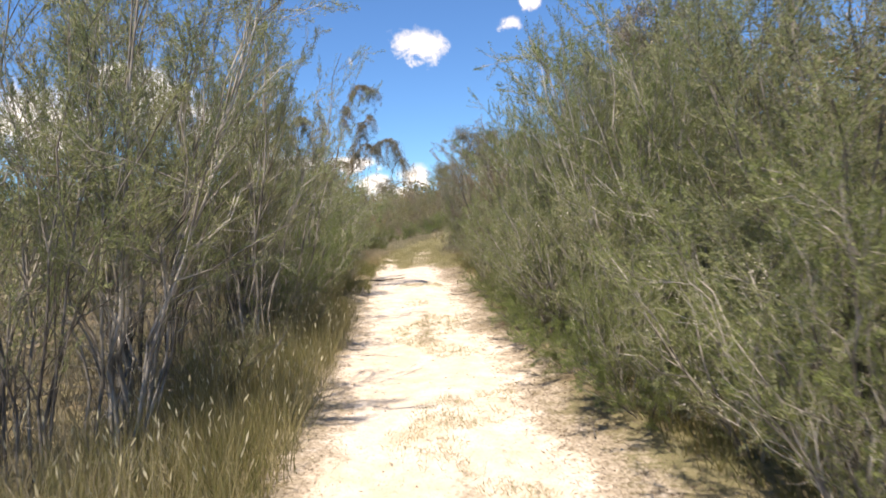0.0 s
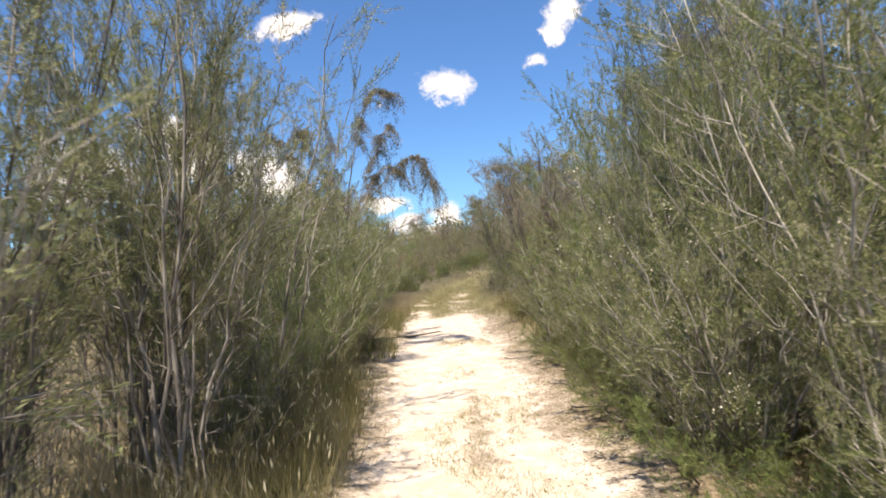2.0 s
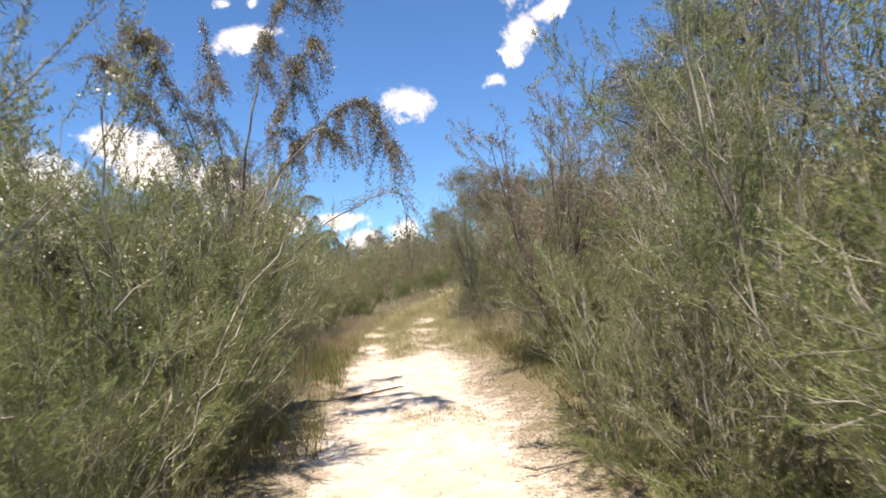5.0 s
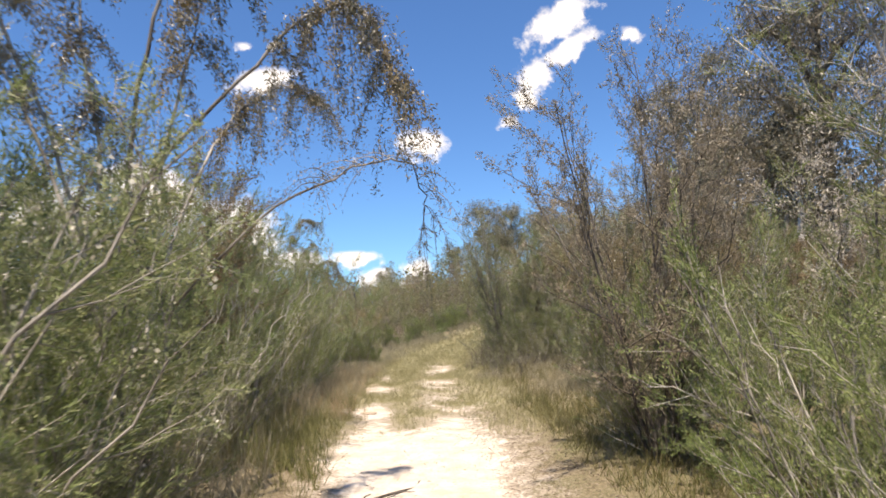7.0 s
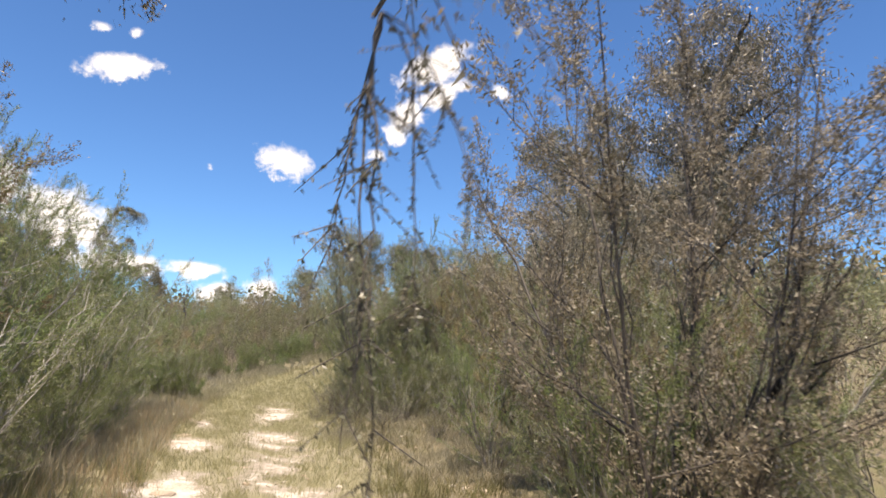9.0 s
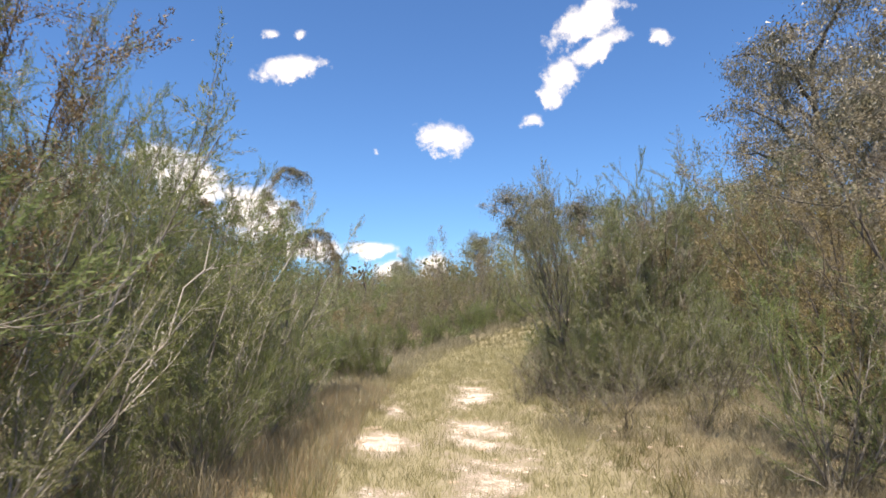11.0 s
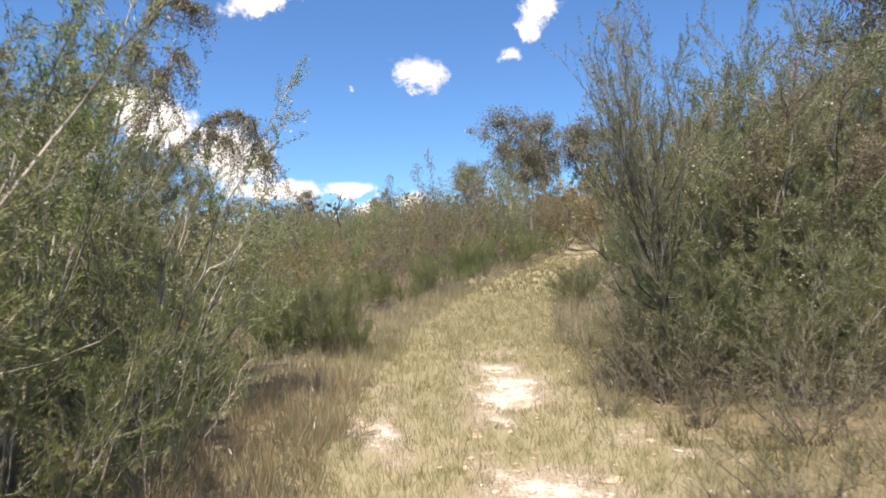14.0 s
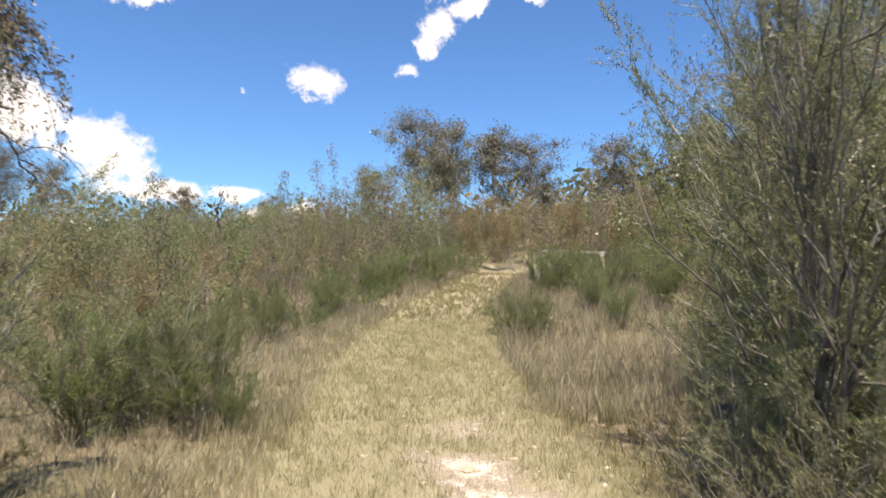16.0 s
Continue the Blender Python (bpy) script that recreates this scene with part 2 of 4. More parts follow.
def wobble(x, y, s):
    """Cheap smooth unevenness, about -1 to 1."""
    return (np.sin(x * s + 1.3 * np.sin(y * s * 0.7)) + np.sin(y * s * 1.1 + 1.7 * np.sin(x * s * 0.6 + 2.0))
            + np.sin((x + y) * s * 1.9 + 0.5) * 0.5) / 2.5


def track(y):
    return np.interp(y, TRACK_Y, TRACK_X)


def land(x, y):
    x, y = np.asarray(x, float), np.asarray(y, float)
    u = x - track(y)
    z = np.interp(y, RISE_Y, RISE_Z)
    k = np.interp(y, [0, 15, 25, 35, 60, 200], [0.02, 0.05, 0.10, 0.13, 0.15, 0.05])
    right = np.maximum(0, u - 2.0)
    z = z + 9.0 * (1 - np.exp(-k * right / 9.0))
    left = np.maximum(0, -u - 4.0)
    z = z - 2.0 * (1 - np.exp(-0.03 * left / 2.0))
    verge = smooth(0.8, 1.5, np.abs(u))
    z = z + 0.07 * verge - 0.03 * (np.exp(-((u - 0.5) / 0.25) ** 2) + np.exp(-((u + 0.45) / 0.25) ** 2)) * (y < 40)
    z = z + 0.012 * wobble(x, y, 4.0) + 0.05 * wobble(x, y, 0.9) * verge
    return z


def bare_amount(x, y):
    """1 on the naked sand of the track, 0 under grass and scrub."""
    u = x - track(y)
    half = np.where(u > 0, 0.80, 0.98) + 0.16 * wobble(x * 0.3, y, 1.7)
    sandy = 1 - 0.75 * smooth(half - 0.45, half + 0.1, np.abs(u)) - 0.25 * smooth(half, half + 0.5, np.abs(u))
    crown = 0.55 * np.exp(-(u / 0.16) ** 2) * smooth(-0.5, 0.6, wobble(x * 0.3, y, 1.3)) * (y < 13)
    grown = smooth(16.6, 19.0, y + 0.5 * wobble(x, y, 2.0))
    patchy = smooth(-0.5, 0.5, wobble(x, y, 2.3) + 0.6 * wobble(x + 7, y, 6.0))
    scrape = 0.95 * np.exp(-((x + 0.15) / 0.45) ** 2 - ((y - 22.2) / 0.55) ** 2) + 0.8 * np.exp(-((x + 0.2) / 0.4) ** 2 - ((y - 19.4) / 0.4) ** 2)
    worn = 0.72 * scrape + 0.5 * np.exp(-((x - 1.45) / 0.35) ** 2 - ((y - 27.2) / 0.6) ** 2) + 0.3 * np.exp(-((x - 0.02) / 0.3) ** 2 - ((y - 26.6) / 0.35) ** 2) + 0.4 * np.exp(-((x + 0.1) / 0.3) ** 2 - ((y - 24.95) / 0.3) ** 2) + (0.12 * smooth(0.0, 0.6, wobble(x + 4, y, 3.1)) + 0.1 * smooth(0.1, 0.8, wobble(x + 2, y, 8.3))) * smooth(0.3, 0.9, u) * smooth(3.0, 1.8, u) * smooth(26.5, 25, y) + 0.68 * patchy * np.exp(-((u - 0.42 - 0.02 * (y - 20)) / 0.42) ** 2) * smooth(30, 27, y) + 0.55 * np.exp(-((u + 0.62) / 0.25) ** 2) * smooth(26.5, 25, y) * smooth(-0.3, 0.5, wobble(x, y, 1.5))
    end = 0.9 * np.exp(-((y - 44.3) / 0.5) ** 2) * (np.abs(u) < 0.7)
    return np.clip(sandy * (1 - crown) * (1 - grown) + grown * worn + end, 0, 1)


def straw_amount(x, y):
    u = np.abs(x - track(y))
    return smooth(16, 19, y) * (1 - smooth(1.0, 2.0, u))


def mesh_of(name, verts, faces, material, smooth_shade=False):
    me = bpy.data.meshes.new(name)
    verts, faces = np.asarray(verts, np.float32), np.asarray(faces, np.int32)
    k = faces.shape[1]
    me.vertices.add(len(verts))
    me.vertices.foreach_set("co", verts.ravel())
    me.loops.add(faces.size)
    me.loops.foreach_set("vertex_index", faces.ravel())
    me.polygons.add(len(faces))
    me.polygons.foreach_set("loop_start", np.arange(0, faces.size, k, dtype=np.int32))
    me.polygons.foreach_set("loop_total", np.full(len(faces), k, np.int32))
    if smooth_shade:
        me.polygons.foreach_set("use_smooth", np.ones(len(faces), bool))
    me.update(calc_edges=True)
    me.materials.append(material)
    return me


def part(name, me, parent, label=""):
    ob = new(name, me)
    ob.parent = parent
    return tagged(ob, label)


def make_ground():
    far = np.array([60, 75, 100, 140, 200, 300, 500, 900, 1600, 3000.0])
    xs = np.concatenate([-far[::-1], np.arange(-50, -6, 2.0), np.arange(-6, -2, 0.4), np.arange(-2, 6.5, 0.09), np.arange(6.5, 14, 0.4), np.arange(14, 52, 2.0), far])
    ys = np.concatenate([-far[::-1], np.arange(-50, -4, 3.0), np.arange(-4, 1, 0.3), np.arange(1, 36, 0.09), np.arange(36, 48, 0.25), np.arange(48, 58, 1.0), far])
    X, Y = np.meshgrid(xs, ys)
    Z = land(X, Y)
    nx, ny = len(xs), len(ys)
    i = (np.arange(ny - 1)[:, None] * nx + np.arange(nx - 1)[None]).ravel()
    faces = np.stack([i, i + 1, i + 1 + nx, i + nx], 1)
    me = mesh_of("ground", np.stack([X.ravel(), Y.ravel(), Z.ravel()], 1), faces, SAND, True)
    for name, f in (("bare", bare_amount), ("straw", straw_amount)):
        me.attributes.new(name, "FLOAT", "POINT").data.foreach_set("value", f(X, Y).ravel().astype(np.float32))
    tagged(new("ground", me), "pale sandy bush track worn through dry ground", "ground", kind="structure")


make_ground()


# ---------------------------------------------------------------- growing things
def unit(v):
    return v / np.maximum(np.linalg.norm(v, axis=-1, keepdims=True), 1e-9)


def tube(points, radii, sides=4):
    """A tapered tube along points: vertices and quads."""
    p = np.asarray(points)
    t = unit(np.gradient(p, axis=0))
    ref = np.where(np.abs(t[:, 2:3]) > 0.9, [[1.0, 0, 0]], [[0, 0, 1.0]])
    a = unit(np.cross(t, ref))
    b = np.cross(t, a)
    ang = np.arange(sides) * 2 * np.pi / sides
    v = p[:, None] + np.asarray(radii)[:, None, None] * (a[:, None] * np.cos(ang)[None, :, None] + b[:, None] * np.sin(ang)[None, :, None])
    n = len(p)
    i = np.arange(n - 1)[:, None] * sides
    j = np.arange(sides)[None]
    k = (j + 1) % sides
    f = np.stack([i + j, i + k, i + k + sides, i + j + sides], -1).reshape(-1, 4)
    return v.reshape(-1, 3), f


class Pile:
    """Gathers vertices and faces of one mesh."""

    def __init__(self):
        self.v, self.f, self.n = [], [], 0

    def put(self, v, f):
        self.v.append(v)
        self.f.append(np.asarray(f) + self.n)
        self.n += len(v)

    def mesh(self, name, material, smooth_shade=False):
        return mesh_of(name, np.concatenate(self.v), np.concatenate(self.f), material, smooth_shade)


def blades(base, way, length, width, r, kite=False):
    """Thin leaves: one pointed triangle each, or a two-triangle kite."""
    n = len(base)
    side = unit(np.cross(way, r.normal(size=(n, 3)))) * (width / 2)[:, None]
    tip = base + way * length[:, None]
    if kite:
        mid = base + way * (length * 0.45)[:, None]
        v = np.stack([base, mid - side, tip, mid + side], 1).reshape(-1, 3)
        return v, np.arange(4 * n).reshape(-1, 4)
    v = np.stack([base - side, base + side, tip], 1).reshape(-1, 3)
    return v, np.arange(3 * n).reshape(-1, 3)


def shrub(name, label, seed, tall, wide, stems, branches, twigs, leaves, leaf=(0.03, 0.0055), bare=0.2, branch=0.2, twig=0.26, fluff=0.016, up=0.35,
          bark=None, foliage=None, pale=0, thick=0.014, split=True, group="scrub along the track", category="shrub", spread_low=0.35, wood_sides=4, crook=0.02, dead=0, flick=0.34, apart=False):
    """A many-stemmed shrub: stems that fork into branches and fine leafy sprays; one mesh for each stem and one for the leaves."""
    r = np.random.default_rng(seed)
    root = tagged(new(name), label, category, group)
    sky_up = np.array([0, 0, 1.0])
    starts, ways, lengths = [], [], []
    joined = Pile()
    for s in range(stems):
        a = (s + r.uniform(-0.4, 0.4)) * 2 * np.pi / stems * 1.618 * 2
        reach = wide * np.sqrt(r.uniform(0.05, 1.0))
        top = tall * r.uniform(0.6, 0.97) * (1 - 0.22 * reach / wide)
        out = np.array([np.cos(a), np.sin(a), 0])
        p0 = out * wide * 0.14 * r.uniform(0.2, 1) - sky_up * 0.04
        p1 = out * reach * spread_low + np.array([r.normal() * 0.1, r.normal() * 0.1, top * 0.5])
        p2 = out * reach + np.array([r.normal() * 0.14, r.normal() * 0.14, top])
        u = np.linspace(0, 1, 11)[:, None]
        line = (1 - u) ** 2 * p0 + 2 * u * (1 - u) * p1 + u ** 2 * p2
        line[1:] += r.normal(size=(10, 3)) * crook * min(1.0, tall / 2)
        rad = thick * r.uniform(0.6, 1.3) * (1 - 0.85 * u[:, 0]) + 0.0012
        pile, limbs = Pile() if split else joined, []
        pile.put(*tube(line, rad, wood_sides))
        tan = unit(line[-1] - line[-3])
        starts.append(line[-2]), ways.append(tan), lengths.append(twig)
        for k in range(branches):
            f = bare + (0.97 - bare) * (k + r.uniform(0, 1)) / branches
            i = min(int(f * 10), 9)
            q = line[i] + (line[i + 1] - line[i]) * (f * 10 - i)
            tan = unit(line[i + 1] - line[i])
            w = unit(tan * 0.7 + r.normal(size=3) * flick + out * 0.2 + sky_up * (up * 0.4))
            L = branch * tall * r.uniform(0.6, 1.25) * (1.25 - 0.7 * f)
            v = np.linspace(0, 1, 5)[:, None]
            bow = unit(r.normal(size=3)) * 0.5 + sky_up * (up * 0.7)
            bl = q + w * L * v + bow * (0.35 * L) * v ** 2
            bl[1:] += r.normal(size=(4, 3)) * 0.03 * L
            if apart:
                limbs.append(Pile())
                limbs[-1].put(*tube(bl, rad[i] * 0.5 * (1 - 0.75 * v[:, 0]) + 0.0008, 3))
            elif split or k % 2 == 0:
                pile.put(*tube(bl, rad[i] * 0.5 * (1 - 0.75 * v[:, 0]) + 0.0008, 3))
            for j in range(twigs):
                g = 0.12 + 0.88 * (j + r.uniform(0, 1)) / twigs
                n = min(int(g * 4), 3)
                q2 = bl[n] + (bl[n + 1] - bl[n]) * (g * 4 - n)
                w2 = unit(unit(bl[n + 1] - bl[n]) * 0.75 + r.normal(size=3) * 0.42 + sky_up * (up * 0.45))
                L2 = twig * r.uniform(0.45, 1.2) * (1.15 - 0.45 * g)
                if split and not apart:
                    pile.put(*tube(np.stack([q2, q2 + w2 * L2]), [0.0022, 0.0007], 3))
                starts.append(q2), ways.append(w2), lengths.append(L2)
        for k in range(dead):
            f = r.uniform(0.03, bare + 0.25)
            i = min(int(f * 10), 9)
            q = line[i] + (line[i + 1] - line[i]) * (f * 10 - i)
            L = r.uniform(0.15, 0.5)
            w = unit(r.normal(size=3) * [0.6, 0.6, 0.4] + sky_up * 0.8)
            m = q + w * L * 0.5
            e = m + unit(w + r.normal(size=3) * 0.4) * L * 0.5
            pile.put(*tube(np.stack([q, m, e]), [0.0035, 0.0024, 0.001], 3))
            pile.put(*tube(np.stack([m, m + unit(w + r.normal(size=3) * 0.7) * L * 0.45]), [0.002, 0.0008], 3))
        if split:
            stem = part("stem", pile.mesh("stem", bark), root)
            for limb in limbs:
                part("branch", limb.mesh("branch", bark), stem)
    if not split:
        part("trunk", joined.mesh("trunk", bark), root)
    n = len(starts)
    P, W, L = np.repeat(np.array(starts), leaves, 0), np.repeat(np.array(ways), leaves, 0), np.repeat(np.array(lengths), leaves)
    s = r.uniform(0.08, 1.06, n * leaves)
    base = P + W * (L * s)[:, None] + sky_up * (up * 0.12 * L * s ** 2)[:, None]
    base += r.normal(size=base.shape) * (fluff * (1.2 - 0.8 * s))[:, None]
    way = unit(W * 0.75 + r.normal(size=base.shape) * 0.48 + sky_up * (up * 0.6))
    ln, wd = leaf[0] * r.uniform(0.5, 1.3, len(base)), leaf[1] * r.uniform(0.6, 1.3, len(base))
    base[:, 2] = np.maximum(base[:, 2], 0.03)
    v, f = blades(base, way, ln, wd, r)
    part("crown", mesh_of("crown", v, f, foliage), root)
    # pale flecks: whitish leaves, and sun glints on leaves painted as pale kites
    if pale:
        c = r.choice(len(base), max(4, pale // 12))
        b = np.repeat(base[c], 12, 0)[:pale]
        b = b + r.normal(size=b.shape) * 0.045
        v, f = blades(b, unit(r.normal(size=b.shape)), np.full(len(b), 0.02), np.full(len(b), 0.016), r, True)
        part("blossom", mesh_of("blossom", v, f, PALE), root, "small pale leaves and leaf glints put in as pale flecks")
    return root


def settle(kinds, spots):
    """Puts shrubs at (x, y, height factor, which kind) with the kinds' first makes standing at their first spots."""
    first = {}
    r = np.random.default_rng(len(spots))
    for x, y, s, k, *lean in spots:
        m = (Matrix.Translation((x, y, float(land(x, y)) - 0.02)) @ Euler((0, radians(lean[0]) if lean else 0.0, 0)).to_matrix().to_4x4()
             @ Euler((r.normal() * 0.04, r.normal() * 0.04, r.uniform(0, 6.28))).to_matrix().to_4x4()
             @ Matrix.Diagonal((s * r.uniform(0.9, 1.1), s * r.uniform(0.9, 1.1), s, 1)))
        if k in first:
            copy_thing(kinds[k], m)
        else:
            first[k] = m
    for k, m in first.items():
        kinds[k].matrix_basis = m
    for k, ob in kinds.items():
        if k not in first:
            for o in (*ob.children_recursive, ob):
                bpy.data.objects.remove(o)


T_LABEL = "tall many-stemmed feathery olive tea-tree shrub beside the track"
FAR = dict(leaf=(0.075, 0.018), bark=BARK, bare=0.0, branch=0.24, twig=0.42, split=False, spread_low=0.9, up=0.2, fluff=0.09, group="scrub on the slope", wood_sides=3)
KINDS = {
    "tea1": shrub("tea_tree_shrub", T_LABEL, 11, 4.1, 1.15, 9, 9, 9, 60, leaf=(0.027, 0.005), bare=0.16, thick=0.012, bark=BARK, foliage=TEA, dead=5),
    "tea2": shrub("tea_tree_shrub", T_LABEL, 12, 4.3, 1.05, 9, 9, 9, 60, leaf=(0.027, 0.005), bare=0.14, thick=0.012, bark=STEMBARK, foliage=GREEN, dead=4),
    "tea3": shrub("tea_tree_shrub", "tall thin-stemmed tea-tree shrub with sparse olive tops", 13, 4.4, 1.0, 8, 8, 8, 54, leaf=(0.027, 0.005), bare=0.24, crook=0.03, thick=0.014, bark=STEMBARK, foliage=TEA, dead=8),
    "pole": shrub("tea_tree_shrub", "half-dead tea-tree shrub of bare grey stems", 14, 4.0, 0.95, 9, 7, 6, 22, leaf=(0.027, 0.005), bare=0.3, crook=0.03, thick=0.012, bark=STEMBARK, foliage=GREY, dead=14),
    "lush": shrub("green_shrub", "bushy bright green shrub at the track's edge", 15, 1.0, 0.95, 13, 6, 6, 60, leaf=(0.026, 0.0055), bare=0.06, branch=0.32, twig=0.2, up=0.15, thick=0.007, spread_low=0.7, bark=BARK, foliage=FERN),
    "pale": shrub("pale_shrub", "tall shrub with bleached silvery dry leaves", 22, 4.1, 0.75, 6, 7, 8, 40, leaf=(0.03, 0.011), bark=DARKBARK, foliage=SILVER, bare=0.55, thick=0.016, fluff=0.03, pale=900, branch=0.17),
    "mid": shrub("green_shrub", "leafy mid-green shrub with fine upright shoots", 16, 2.7, 1.1, 12, 8, 8, 54, spread_low=0.6, bark=STEMBARK, foliage=GREEN, bare=0.05, thick=0.010, branch=0.24, twig=0.24, leaf=(0.027, 0.0055), dead=3),
    "fleck": shrub("flecked_shrub", "dense olive shrub flecked with painted leaf glints", 17, 2.7, 1.15, 12, 8, 8, 54, spread_low=0.6, leaf=(0.027, 0.0065), bark=STEMBARK, foliage=TEA, bare=0.05, branch=0.24, twig=0.24, pale=520, up=0.25, dead=4),
    "brown1": shrub("brown_shrub", "tall grey-brown shrub with small dry leaves", 18, 4.4, 1.08, 10, 10, 9, 60, spread_low=0.5, leaf=(0.025, 0.0095), bark=DARKBARK, foliage=GREY, bare=0.06, fluff=0.03, thick=0.017, pale=160, dead=6),
    "brown2": shrub("brown_shrub", "spreading grey-brown shrub with olive and dry leaves", 19, 4.0, 1.3, 10, 10, 9, 56, spread_low=0.5, leaf=(0.025, 0.0095), bark=DARKBARK, foliage=RUST, bare=0.06, fluff=0.03, thick=0.016, dead=5),
    "broom": shrub("broom_shrub", "upright green broom-like shrub in dry grass", 20, 1.4, 0.62, 15, 6, 6, 34, leaf=(0.04, 0.005), bark=BARK, foliage=GREEN, bare=0.06, branch=0.3, twig=0.26, up=0.8, flick=0.3, thick=0.006),
    "dead": shrub("dead_tree", "dark half-dead tree with bare upswept branches", 21, 5.0, 0.6, 5, 15, 9, 40, leaf=(0.028, 0.006), bark=BARK, foliage=OLIVE, bare=0.25, branch=0.26, twig=0.3, up=0.7, thick=0.022, crook=0.05, spread_low=0.3, category="tree", dead=6),
    "low": shrub("low_shrub", "knee-high twiggy grey-green shrub in dry grass", 24, 0.9, 0.48, 9, 4, 5, 16, leaf=(0.024, 0.006), bark=BARK, foliage=OLIVE, bare=0.06, branch=0.3, twig=0.16, thick=0.006, spread_low=0.6, dead=3),
    "sapling": shrub("bare_sapling", "thin bent sapling with few dry leaves in dry grass", 23, 1.7, 0.5, 4, 4, 4, 7, leaf=(0.03, 0.008), bark=DARKBARK, foliage=GREY, bare=0.25, up=0.5, thick=0.014, crook=0.06, category="sapling", apart=True),
    "far1": shrub("scrub_bush", "olive-grey scrub bush on the slope", 31, 3.2, 1.55, 7, 5, 5, 32, foliage=OLIVE, **FAR),
    "far2": shrub("scrub_bush", "rusty brown scrub bush on the slope", 32, 3.2, 1.6, 7, 5, 5, 32, foliage=RUST, **FAR),
    "far3": shrub("scrub_bush", "green scrub bush on the slope", 33, 2.6, 1.5, 7, 5, 5, 32, foliage=GREEN, **FAR),
    "far4": shrub("scrub_bush", "grey twiggy scrub bush on the slope", 34, 3.4, 1.5, 7, 5, 5, 32, foliage=GREY, **FAR),
}


